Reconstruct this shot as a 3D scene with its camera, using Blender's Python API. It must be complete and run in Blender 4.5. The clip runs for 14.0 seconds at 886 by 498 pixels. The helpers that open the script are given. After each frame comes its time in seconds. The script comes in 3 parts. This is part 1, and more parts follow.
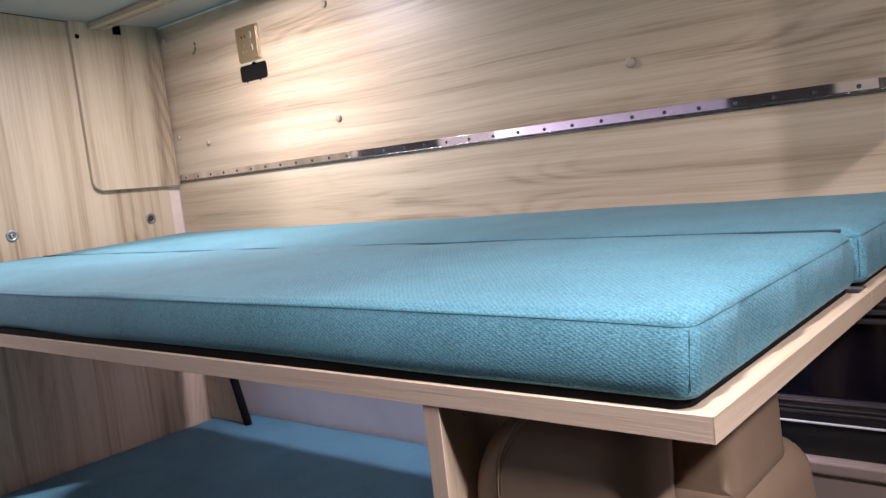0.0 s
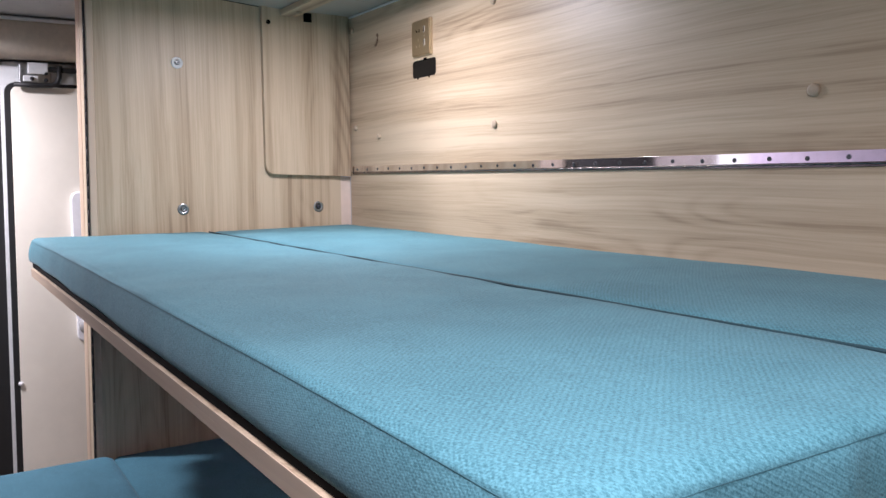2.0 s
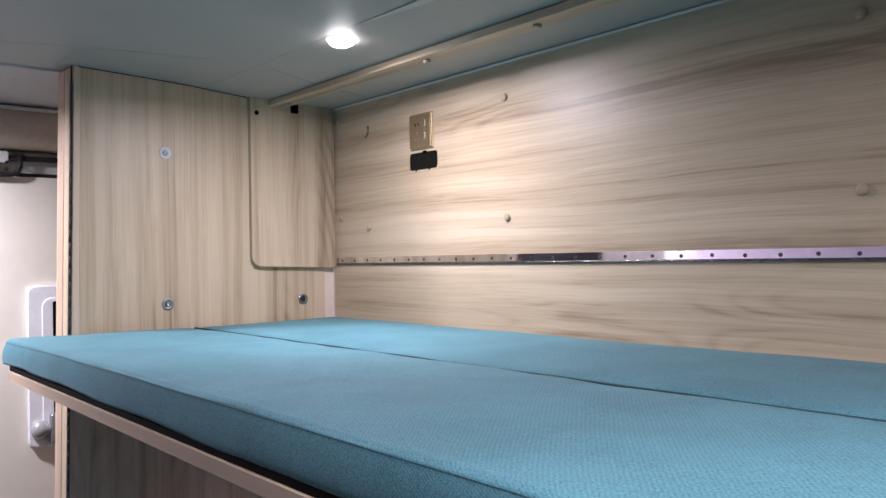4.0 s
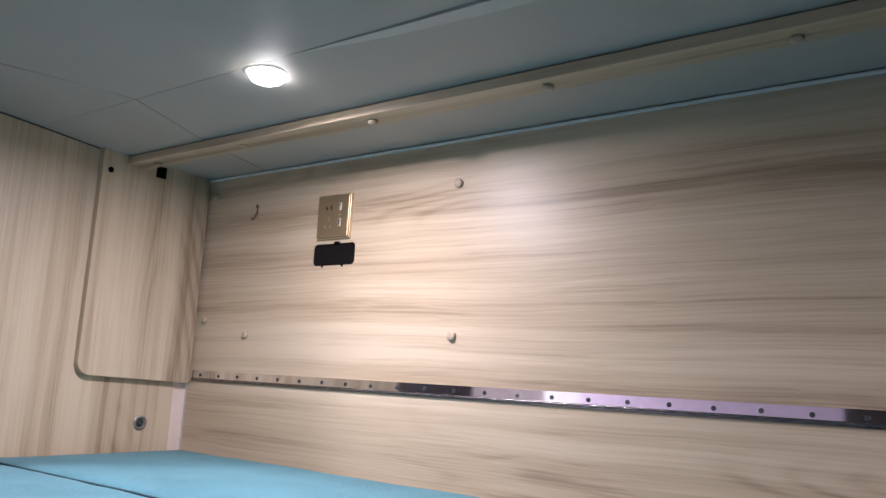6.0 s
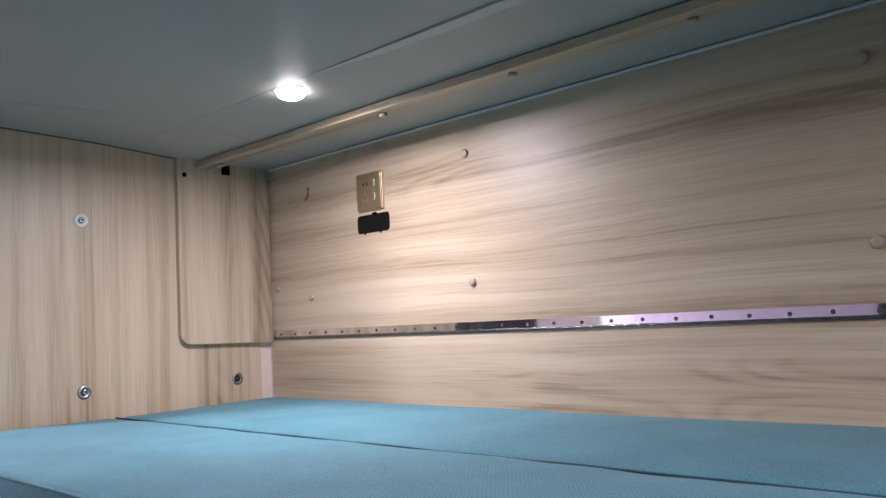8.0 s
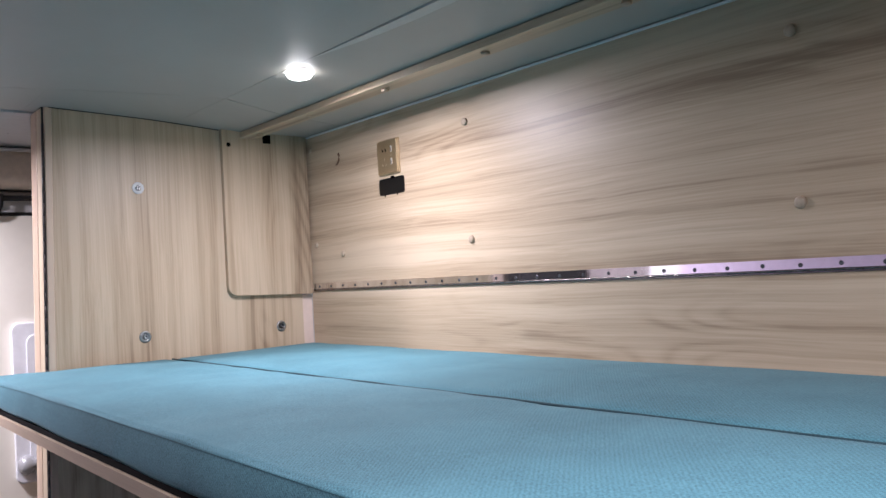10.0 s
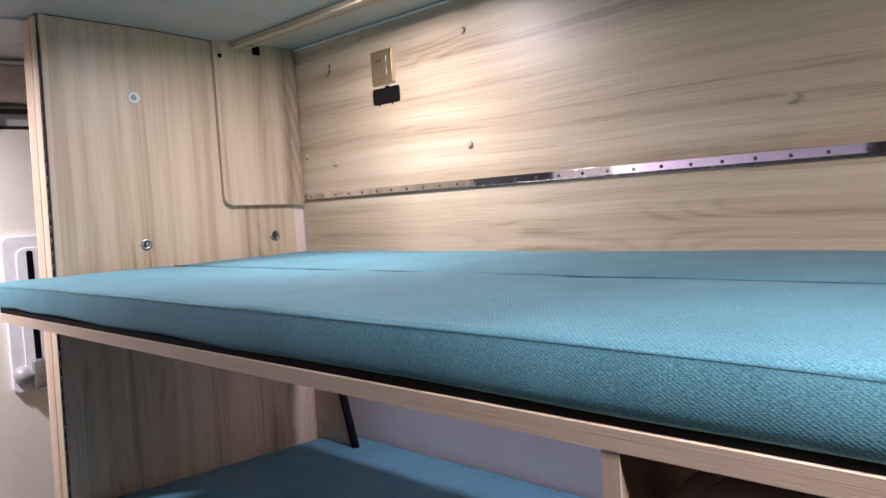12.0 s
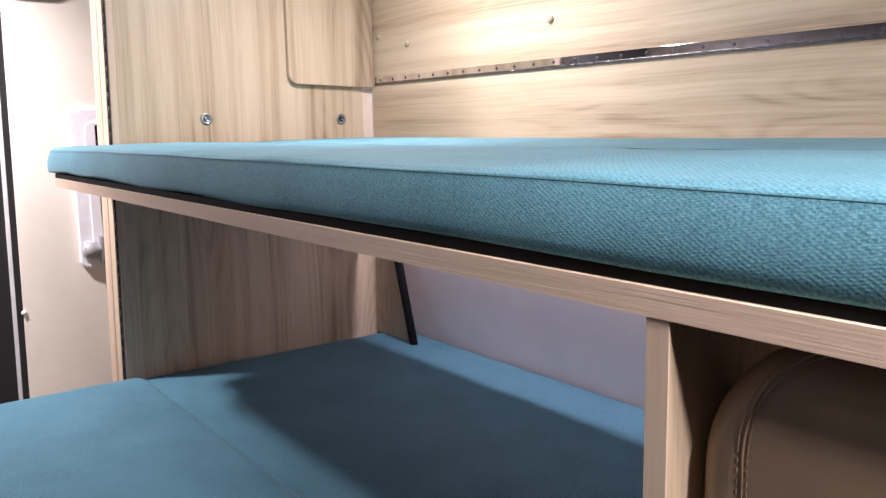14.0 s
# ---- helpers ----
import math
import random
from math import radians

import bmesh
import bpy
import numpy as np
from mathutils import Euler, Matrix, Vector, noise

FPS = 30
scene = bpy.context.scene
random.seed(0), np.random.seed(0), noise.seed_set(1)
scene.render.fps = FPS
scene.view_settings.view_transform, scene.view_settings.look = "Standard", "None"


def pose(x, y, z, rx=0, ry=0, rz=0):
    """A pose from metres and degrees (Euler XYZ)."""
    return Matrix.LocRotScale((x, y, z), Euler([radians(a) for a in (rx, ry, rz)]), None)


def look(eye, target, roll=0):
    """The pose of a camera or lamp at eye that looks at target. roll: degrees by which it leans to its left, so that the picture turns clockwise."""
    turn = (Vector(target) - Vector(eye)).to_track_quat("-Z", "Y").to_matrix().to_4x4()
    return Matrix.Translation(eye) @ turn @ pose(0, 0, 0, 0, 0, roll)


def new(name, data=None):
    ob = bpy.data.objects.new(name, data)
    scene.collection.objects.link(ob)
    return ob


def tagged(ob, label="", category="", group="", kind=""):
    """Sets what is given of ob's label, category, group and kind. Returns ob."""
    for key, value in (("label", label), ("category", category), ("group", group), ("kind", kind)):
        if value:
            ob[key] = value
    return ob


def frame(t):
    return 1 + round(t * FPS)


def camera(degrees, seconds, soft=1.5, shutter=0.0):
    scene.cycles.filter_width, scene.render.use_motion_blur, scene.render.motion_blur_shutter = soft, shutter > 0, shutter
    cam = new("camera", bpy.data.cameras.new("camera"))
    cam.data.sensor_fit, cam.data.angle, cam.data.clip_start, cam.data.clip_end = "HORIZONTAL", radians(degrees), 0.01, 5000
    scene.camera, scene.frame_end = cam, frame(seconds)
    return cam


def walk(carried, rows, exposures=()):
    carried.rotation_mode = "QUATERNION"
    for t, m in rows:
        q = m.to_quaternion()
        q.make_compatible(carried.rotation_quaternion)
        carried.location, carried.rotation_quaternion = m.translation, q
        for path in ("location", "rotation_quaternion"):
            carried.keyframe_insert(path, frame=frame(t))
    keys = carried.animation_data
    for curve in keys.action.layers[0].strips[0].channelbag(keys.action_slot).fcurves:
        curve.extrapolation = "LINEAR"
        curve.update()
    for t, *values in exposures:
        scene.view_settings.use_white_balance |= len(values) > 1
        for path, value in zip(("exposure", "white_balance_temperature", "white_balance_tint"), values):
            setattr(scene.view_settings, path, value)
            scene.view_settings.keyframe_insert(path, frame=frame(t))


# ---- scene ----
cam = camera(57.0, 14.0)
PATH = [
    (0, (2.128, -1.344, 1.224), (0.837, 0.169, 1.015), -6.6),
    (0.5, (2.124, -1.345, 1.223), (0.918, 0.228, 0.962), -6.0),
    (1, (2.143, -1.269, 1.234), (0.867, 0.253, 1.001), -3.5),
    (1.5, (2.155, -1.121, 1.237), (0.662, 0.196, 1.04), -1.5),
    (2, (2.154, -1.059, 1.247), (0.475, 0.012, 1.067), -0.6),
    (2.2, (2.15, -1.045, 1.25), (0.434, -0.033, 1.076), -0.5),
    (4.3, (1.913, -1.262, 1.278), (0.432, 0.08, 1.362), -0.2),
    (4.5, (1.849, -1.226, 1.285), (0.405, 0.149, 1.436), 0.9),
    (5, (1.702, -1.136, 1.304), (0.379, 0.339, 1.576), 3.5),
    (5.5, (1.596, -1.106, 1.298), (0.371, 0.441, 1.624), 3.9),
    (6, (1.526, -1.1, 1.277), (0.322, 0.464, 1.602), 3.3),
    (6.5, (1.537, -1.106, 1.284), (0.292, 0.43, 1.585), 2.5),
    (7, (1.618, -1.125, 1.289), (0.316, 0.371, 1.546), 1.1),
    (7.5, (1.699, -1.2, 1.298), (0.354, 0.267, 1.493), -1.1),
    (7.7, (1.738, -1.236, 1.289), (0.391, 0.231, 1.468), -2.2),
    (9.8, (2.064, -1.21, 1.282), (0.531, 0.071, 1.362), -3.5),
    (10, (2.068, -1.201, 1.282), (0.523, 0.067, 1.343), -3.2),
    (10.5, (2.058, -1.241, 1.27), (0.527, 0.045, 1.265), -3.4),
    (11, (2.045, -1.312, 1.248), (0.558, 0.04, 1.183), -4.8),
    (11.5, (2.043, -1.354, 1.237), (0.587, 0.026, 1.142), -5.1),
    (12, (2.048, -1.366, 1.224), (0.588, 0.004, 1.111), -3.7),
    (12.5, (2.031, -1.314, 1.206), (0.521, -0.013, 1.043), -2.5),
    (13, (2.011, -1.267, 1.204), (0.444, -0.043, 0.982), -1.8),
    (13.5, (1.996, -1.244, 1.184), (0.401, -0.067, 0.92), -1.5),
    (14, (1.981, -1.24, 1.141), (0.395, -0.059, 0.84), -1.1),
]
EXPOSURES = [(0.0, 0.43, 6800, 15), (0.5, 0.56, 6800, 15), (1.0, 0.52, 6800, 15), (1.5, 0.40, 6700, 15), (2.0, 0.16, 6600, 12), (4.3, 0.15, 6500, 15), (5.0, 0.06, 6600, 16), (7.5, 0.02, 6500, 16), (10.0, 0.20, 6500, 15), (11.0, 0.26, 6600, 15), (12.0, 0.28, 6800, 15), (13.0, 0.15, 7000, 15), (13.5, 0.32, 7200, 15), (14.0, 0.72, 7100, 15)]
walk(cam, [(t, look(eye, target, roll)) for t, eye, target, roll in PATH], EXPOSURES)

# ---- world: a faint indoor ambience, no sky is seen ----
world = bpy.data.worlds.new("world")
world.use_nodes = True
world.node_tree.nodes["Background"].inputs[0].default_value = (0.5, 0.55, 0.65, 1)
world.node_tree.nodes["Background"].inputs[1].default_value = 0.0015
scene.world = world

# sizes of the berth (metres)
BOARD_TOP, BOARD_T = 1.0420, 0.0182
FRONT, JOINT, HEAD, FOOT = -0.853, -0.428, 0.054, 1.920
CEIL = 1.699


def ceil_z(y):
    """Height of the gently arched ceiling."""
    d = -y
    return CEIL + 0.08 * min(max(d - 0.2, 0.0), 0.25) + 0.044 * min(max(d - 0.45, 0.0), 0.3)


# place, watts, spread in degrees and colour of each ceiling downlight
WARM = (0.985, 0.950, 1.07)
# Third is an unseen added fill; fourth is placed from the foot end's shading.
DOWNLIGHTS = [(0.612, -0.360), (-0.32, -1.22), (1.93, -0.94), (2.60, -1.05)]
POWERS = [(6.8, 176, WARM), (18.5, 165, WARM), (6.2, 172, WARM), (15.0, 172, WARM)]
for (lx, ly), (watts, spread, tone) in zip(DOWNLIGHTS, POWERS):
    data = bpy.data.lights.new("downlight_lamp", "AREA")
    data.shape, data.size, data.energy, data.color, data.spread = "DISK", 0.05 if ly > -0.5 else 0.09, watts, tone, radians(spread)
    new("downlight_lamp", data).matrix_world = pose(lx, ly, ceil_z(ly) - 0.0182)
# cool LED strip under the bunk, behind its batten
data = bpy.data.lights.new("strip_lamp", "AREA")
data.shape, data.size, data.size_y, data.energy, data.color = "RECTANGLE", 1.60, 0.006, 3.8, (0.84, 0.78, 1.0)
new("strip_lamp", data).matrix_world = pose(0.88, -0.038, 1.0175, 8)


# ---- materials ----
def nodes_of(name):
    m = bpy.data.materials.new(name)
    m.use_nodes = True
    t = m.node_tree
    b = t.nodes["Principled BSDF"]

    def add(kind, **kw):
        n = t.nodes.new(kind)
        for k, v in kw.items():
            if k in n.inputs:
                n.inputs[k].default_value = v
        return n

    return m, t, b, add


def link(t, a, b):
    t.links.new(a, b)


def math_node(t, op, a, b=None):
    n = t.nodes.new("ShaderNodeMath")
    n.operation = op
    for i, v in enumerate((a, b)):
        if v is None:
            continue
        if isinstance(v, (int, float)):
            n.inputs[i].default_value = v
        else:
            t.links.new(v, n.inputs[i])
    return n.outputs[0]


def ramp(t, fac, stops):
    n = t.nodes.new("ShaderNodeValToRGB")
    while len(n.color_ramp.elements) < len(stops):
        n.color_ramp.elements.new(0.5)
    for e, (p, c) in zip(n.color_ramp.elements, stops):
        e.position, e.color = p, (*c, 1)
    t.links.new(fac, n.inputs[0])
    return n.outputs[0]


def coords(t, scale, offset=(0, 0, 0)):
    g = t.nodes.new("ShaderNodeNewGeometry")
    m = t.nodes.new("ShaderNodeMapping")
    m.inputs["Scale"].default_value = scale
    m.inputs["Location"].default_value = offset
    t.links.new(g.outputs["Position"], m.inputs["Vector"])
    return m.outputs[0]


def noise_node(t, vec, scale, detail=4.0, rough=0.55, distort=0.0):
    n = t.nodes.new("ShaderNodeTexNoise")
    n.inputs["Scale"].default_value, n.inputs["Detail"].default_value = scale, detail
    n.inputs["Roughness"].default_value, n.inputs["Distortion"].default_value = rough, distort
    t.links.new(vec, n.inputs["Vector"])
    return n.outputs["Fac"]


def bump(t, b, height, strength, distance):
    n = t.nodes.new("ShaderNodeBump")
    n.inputs["Strength"].default_value, n.inputs["Distance"].default_value = strength, distance
    t.links.new(height, n.inputs["Height"])
    t.links.new(n.outputs[0], b.inputs["Normal"])


def wood(name, along, dark, mid, light, rough=0.38, offset=(0, 0, 0), spec=0.5):
    """Oak-look laminate; the grain runs along axis 0, 1 or 2, wanders a little and closes into flame figures here and there."""
    m, t, b, add = nodes_of(name)

    def along_scale(long, cross):
        v = [cross] * 3
        v[along] = long
        return v

    place = coords(t, (1, 1, 1), offset)
    sway = t.nodes.new("ShaderNodeTexNoise")
    sway.inputs["Scale"].default_value, sway.inputs["Detail"].default_value = 1.0, 2.0
    stretch = t.nodes.new("ShaderNodeMapping")
    stretch.inputs["Scale"].default_value = along_scale(2.2, 7.0)
    link(t, place, stretch.inputs["Vector"])
    link(t, stretch.outputs[0], sway.inputs["Vector"])
    warp = t.nodes.new("ShaderNodeVectorMath")
    warp.operation = "MULTIPLY_ADD"
    link(t, sway.outputs["Color"], warp.inputs[0])
    reach = [0.022] * 3
    reach[along] = 0.0
    warp.inputs[1].default_value = reach
    link(t, place, warp.inputs[2])

    def layer(long, cross, detail, roughness, source):
        mp = t.nodes.new("ShaderNodeMapping")
        mp.inputs["Scale"].default_value = along_scale(long, cross)
        link(t, source, mp.inputs["Vector"])
        return noise_node(t, mp.outputs[0], 1.0, detail, roughness)

    def band(fac, lo, hi):
        r = t.nodes.new("ShaderNodeMapRange")
        r.interpolation_type = "SMOOTHSTEP"
        r.inputs["From Min"].default_value, r.inputs["From Max"].default_value = lo, hi
        link(t, fac, r.inputs["Value"])
        return r.outputs[0]

    # flame figures: contour lines of a slow field, drawn in some patches only
    field = layer(1.05, 6.5, 1.0, 0.4, warp.outputs[0])
    rings = math_node(t, "SINE", math_node(t, "MULTIPLY", field, 130.0))
    rings = math_node(t, "POWER", math_node(t, "MULTIPLY_ADD", rings, 0.5), 2.2)
    rings.node.inputs[0].links[0].from_node.inputs[2].default_value = 0.5
    mask = band(layer(1.2, 5.0, 1.0, 0.5, place), 0.50, 0.66)
    wide = layer(0.32, 10.0, 2.0, 0.5, warp.outputs[0])
    broad = layer(0.7, 38.0, 3.0, 0.6, warp.outputs[0])
    streak = band(layer(1.5, 95.0, 2.0, 0.5, warp.outputs[0]), 0.52, 0.74)
    fine = layer(3.0, 290.0, 4.0, 0.65, warp.outputs[0])
    pores = layer(16.0, 800.0, 2.0, 0.6, place)
    v = math_node(t, "MULTIPLY", wide, 0.52)
    v = math_node(t, "ADD", v, math_node(t, "MULTIPLY", broad, 0.34))
    v = math_node(t, "ADD", v, math_node(t, "MULTIPLY", fine, 0.23))
    v = math_node(t, "SUBTRACT", v, math_node(t, "MULTIPLY", streak, 0.050))
    v = math_node(t, "SUBTRACT", v, math_node(t, "MULTIPLY", math_node(t, "MULTIPLY", rings, mask), 0.068))
    v = math_node(t, "SUBTRACT", v, math_node(t, "MULTIPLY", pores, 0.040))
    c = ramp(t, v, [(0.355, dark), (0.457, mid), (0.585, light)])
    link(t, c, b.inputs["Base Color"])
    rr = math_node(t, "MULTIPLY_ADD", fine, 0.22)
    rr.node.inputs[2].default_value = rough - 0.11
    link(t, rr, b.inputs["Roughness"])
    b.inputs["Specular IOR Level"].default_value = spec
    bump(t, b, math_node(t, "ADD", fine, pores), 0.16, 0.0012)
    return m


OAK_D, OAK_M, OAK_L = (0.287, 0.204, 0.134), (0.486, 0.371, 0.250), (0.627, 0.505, 0.361)
OAK_H = wood("oak_laminate_horizontal", 0, OAK_D, OAK_M, OAK_L, 0.40)
OAK_V = wood("oak_laminate_vertical", 2, OAK_D, OAK_M, OAK_L, 0.42, (3.1, 0.4, 1.7))
OAK_V2 = wood("oak_laminate_door", 2, OAK_D, OAK_M, OAK_L, 0.42, (8.3, 2.17, 5.2))
OAK_EDGE = wood("oak_edge_band", 0, (0.54, 0.40, 0.29), (0.66, 0.50, 0.37), (0.74, 0.58, 0.44), 0.45, (5, 7, 2))
OAK_EDGE_V = wood("oak_edge_band_upright", 2, (0.44, 0.31, 0.22), (0.58, 0.43, 0.31), (0.68, 0.53, 0.40), 0.45, (5, 7, 2))
OAK_Y = wood("oak_laminate_crosswise", 1, (0.36, 0.25, 0.16), (0.53, 0.40, 0.28), (0.66, 0.52, 0.38), 0.42, (1, 3, 2))


def plain(name, colour, rough=0.5, metal=0.0, spec=0.5, vary=0.06, scale=30.0, relief=0.0, coat=0.0, gloss_vary=0.16):
    m, t, b, add = nodes_of(name)
    n = noise_node(t, coords(t, (1, 1, 1)), scale, 5.0, 0.6)
    lo = tuple(max(0.0, c * (1 - vary)) for c in colour)
    hi = tuple(min(1.0, c * (1 + vary)) for c in colour)
    link(t, ramp(t, n, [(0.3, lo), (0.7, hi)]), b.inputs["Base Color"])
    r = math_node(t, "MULTIPLY_ADD", n, gloss_vary)
    r.node.inputs[2].default_value = max(0.02, rough - gloss_vary / 2)
    link(t, r, b.inputs["Roughness"])
    b.inputs["Metallic"].default_value = metal
    b.inputs["Specular IOR Level"].default_value = spec
    b.inputs["Coat Weight"].default_value = coat
    if relief:
        bump(t, b, noise_node(t, coords(t, (1, 1, 1)), scale * 12, 3.0, 0.6), 0.3, relief)
    return m


def fabric(name, dark, light, cell=0.0043):
    """A coarse diagonal weave of two tones with a soft sheen."""
    m, t, b, add = nodes_of(name)
    g = t.nodes.new("ShaderNodeNewGeometry")
    wob = t.nodes.new("ShaderNodeTexNoise")
    wob.inputs["Scale"].default_value, wob.inputs["Detail"].default_value = 210.0, 2.0
    link(t, g.outputs["Position"], wob.inputs["Vector"])
    mix = t.nodes.new("ShaderNodeVectorMath")
    mix.operation = "MULTIPLY_ADD"
    link(t, wob.outputs["Color"], mix.inputs[0])
    mix.inputs[1].default_value = (0.0021, 0.0021, 0.0021)
    link(t, g.outputs["Position"], mix.inputs[2])
    sep = t.nodes.new("ShaderNodeSeparateXYZ")
    link(t, mix.outputs[0], sep.inputs[0])
    k = 2 * math.pi / cell

    def lean(a, b, c):
        v = math_node(t, "ADD", math_node(t, "MULTIPLY", sep.outputs[0], a * k), math_node(t, "MULTIPLY", sep.outputs[1], b * k))
        return math_node(t, "ADD", v, math_node(t, "MULTIPLY", sep.outputs[2], c * k))

    across, down = lean(0.76, 0.65, 1.25), lean(-0.78, 0.90, 1.6)
    u = math_node(t, "SINE", across)
    w = math_node(t, "SINE", math_node(t, "ADD", down, math_node(t, "MULTIPLY", across, 0.5)))
    weave = math_node(t, "ADD", math_node(t, "MULTIPLY", u, 0.75), math_node(t, "MULTIPLY", w, 0.45))
    fleck = noise_node(t, coords(t, (1, 1, 1)), 480.0, 2.0, 0.7)
    broad = noise_node(t, coords(t, (1, 1, 1)), 7.0, 4.0, 0.6)
    v = math_node(t, "MULTIPLY_ADD", weave, 0.060)
    v.node.inputs[2].default_value = 0.01
    v = math_node(t, "ADD", v, math_node(t, "MULTIPLY", fleck, 0.80))
    v = math_node(t, "ADD", v, math_node(t, "MULTIPLY", broad, 0.30))
    link(t, ramp(t, v, [(0.30, dark), (0.74, light)]), b.inputs["Base Color"])
    b.inputs["Roughness"].default_value = 0.85
    b.inputs["Specular IOR Level"].default_value = 0.25
    b.inputs["Sheen Weight"].default_value = 0.18
    b.inputs["Sheen Roughness"].default_value = 0.4
    b.inputs["Sheen Tint"].default_value = (0.75, 0.92, 1.0, 1)
    h = math_node(t, "ADD", math_node(t, "MULTIPLY", weave, 0.50), math_node(t, "MULTIPLY", fleck, 2.0))
    bump(t, b, h, 0.20, 0.0006)
    return m


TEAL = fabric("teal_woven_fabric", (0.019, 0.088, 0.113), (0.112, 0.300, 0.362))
# The same teal with the lower bed's shade darkened into its colour.
TEAL_SHADED = fabric("shaded_teal_woven_fabric", (0.014, 0.066, 0.098), (0.072, 0.212, 0.282))
SEAM_THREAD = plain("teal_seam_thread", (0.030, 0.105, 0.130), 0.8)
# Near-black teal that paints the shade between the bunk cushions.
GAP_SHADE = plain("gap_shade_teal", (0.012, 0.045, 0.058), 0.8)
UNDERLAY = plain("black_underlay", (0.006, 0.006, 0.007), 0.9, spec=0.1)
CEILING = plain("grey_green_ceiling_panel", (0.430, 0.412, 0.374), 0.5, vary=0.04, scale=9.0, relief=0.0002)
SEAM = plain("dark_seam", (0.05, 0.05, 0.045), 0.8)
TRIM = plain("white_trim", (0.72, 0.74, 0.74), 0.4)
CHROME = plain("polished_hinge_steel", (0.80, 0.78, 0.79), 0.05, 1.0, vary=0.06, scale=60, gloss_vary=0.05)
STEEL = plain("zinc_steel", (0.42, 0.43, 0.44), 0.32, 1.0, vary=0.15, scale=120)
HINGE_DARK = plain("tarnished_hinge_steel", (0.24, 0.215, 0.21), 0.22, 1.0, vary=0.3, scale=90)
DARK_STEEL = plain("dark_screw_steel", (0.10, 0.10, 0.11), 0.35, 0.9)
GOLD = plain("champagne_metal_plate", (0.44, 0.335, 0.20), 0.34, 0.75, vary=0.05, scale=200)
GOLD_EDGE = plain("champagne_bevel", (0.62, 0.50, 0.33), 0.3, 0.7)
PALE = plain("pale_contact", (0.75, 0.70, 0.60), 0.35, 0.3)
BLACK = plain("black_void", (0.003, 0.003, 0.003), 0.9, spec=0.05)
RUBBER = plain("black_rubber_seal", (0.010, 0.010, 0.011), 0.55)
CAP = plain("beige_wood_cap", (0.47, 0.37, 0.27), 0.45, vary=0.12, scale=150)
CREAM = plain("cream_door_panel", (0.80, 0.755, 0.66), 0.5, vary=0.03, scale=14, relief=0.0002)
PAINT = plain("white_vehicle_paint", (0.66, 0.67, 0.67), 0.3, coat=0.3)
PLASTIC = plain("white_plastic", (0.80, 0.80, 0.83), 0.4)
GREY_PLASTIC = plain("grey_lever_plastic", (0.33, 0.33, 0.34), 0.3, 0.6)
LINER = plain("beige_headliner", (0.62, 0.54, 0.44), 0.85, vary=0.08, scale=60, relief=0.0004)
SHELL = plain("lavender_grey_wall_lining", (0.80, 0.74, 0.74), 0.6, vary=0.05, scale=8, relief=0.0003)
LEATHER = plain("beige_leatherette", (0.29, 0.20, 0.13), 0.45, vary=0.07, scale=25, relief=0.0005)
STITCH = plain("dark_beige_stitching", (0.25, 0.165, 0.105), 0.7)
GLASS_DARK = plain("dark_night_glass", (0.006, 0.005, 0.009), 0.06, spec=0.5)
FRAME_GREY = plain("grey_window_frame", (0.07, 0.065, 0.065), 0.4, 0.4)
BOUNCE_CURB = plain("dark_bounce_sheet", (0.06, 0.05, 0.045), 0.8, spec=0.2)
BEIGE_TRIM = plain("beige_side_trim", (0.32, 0.25, 0.21), 0.6, relief=0.0003)
FLOOR = plain("grey_vinyl_floor", (0.045, 0.04, 0.038), 0.5, vary=0.15, scale=12)


def glow(name, colour, strength):
    m, t, b, add = nodes_of(name)
    b.inputs["Base Color"].default_value = (*colour, 1)
    b.inputs["Emission Color"].default_value = (*colour, 1)
    b.inputs["Emission Strength"].default_value = strength
    return m


LENS = glow("lit_led_diffuser", (0.96, 0.97, 1.0), 26.0)
LENS_COOL = glow("cool_lit_led_diffuser", (0.8, 0.8, 1.0), 4.0)


# ---- building helpers ----
def finish(name, bm, material, parent=None, label="", smooth=False):
    me = bpy.data.meshes.new(name)
    bmesh.ops.recalc_face_normals(bm, faces=bm.faces)
    if smooth:
        for f in bm.faces:
            f.smooth = len(f.verts) < 5
    bm.to_mesh(me)
    bm.free()
    me.materials.append(material)
    ob = new(name, me)
    if parent is not None:
        ob.parent = parent
    if label:
        ob["label"] = label
    return ob


def part(name, bm, material, parent, label="", smooth=False):
    return finish(name, bm, material, parent, label, smooth)


def thing(name, label, category, group="", kind="", at=(0, 0, 0)):
    ob = new(name)
    ob.empty_display_size = 0.05
    ob.location = at
    return tagged(ob, label, category, group, kind)


def box(x0, x1, y0, y1, z0, z1, bevel=0.0, segments=2, bm=None):
    own = bmesh.new()
    bmesh.ops.create_cube(own, size=1.0)
    for v in own.verts:
        v.co = Vector((x0 + (v.co.x + 0.5) * (x1 - x0), y0 + (v.co.y + 0.5) * (y1 - y0), z0 + (v.co.z + 0.5) * (z1 - z0)))
    if bevel:
        bmesh.ops.bevel(own, geom=own.edges[:], offset=bevel, segments=segments, affect="EDGES", profile=0.5)
    if bm is None:
        return own
    me = bpy.data.meshes.new("tmp")
    own.to_mesh(me)
    own.free()
    bm.from_mesh(me)
    bpy.data.meshes.remove(me)
    return bm


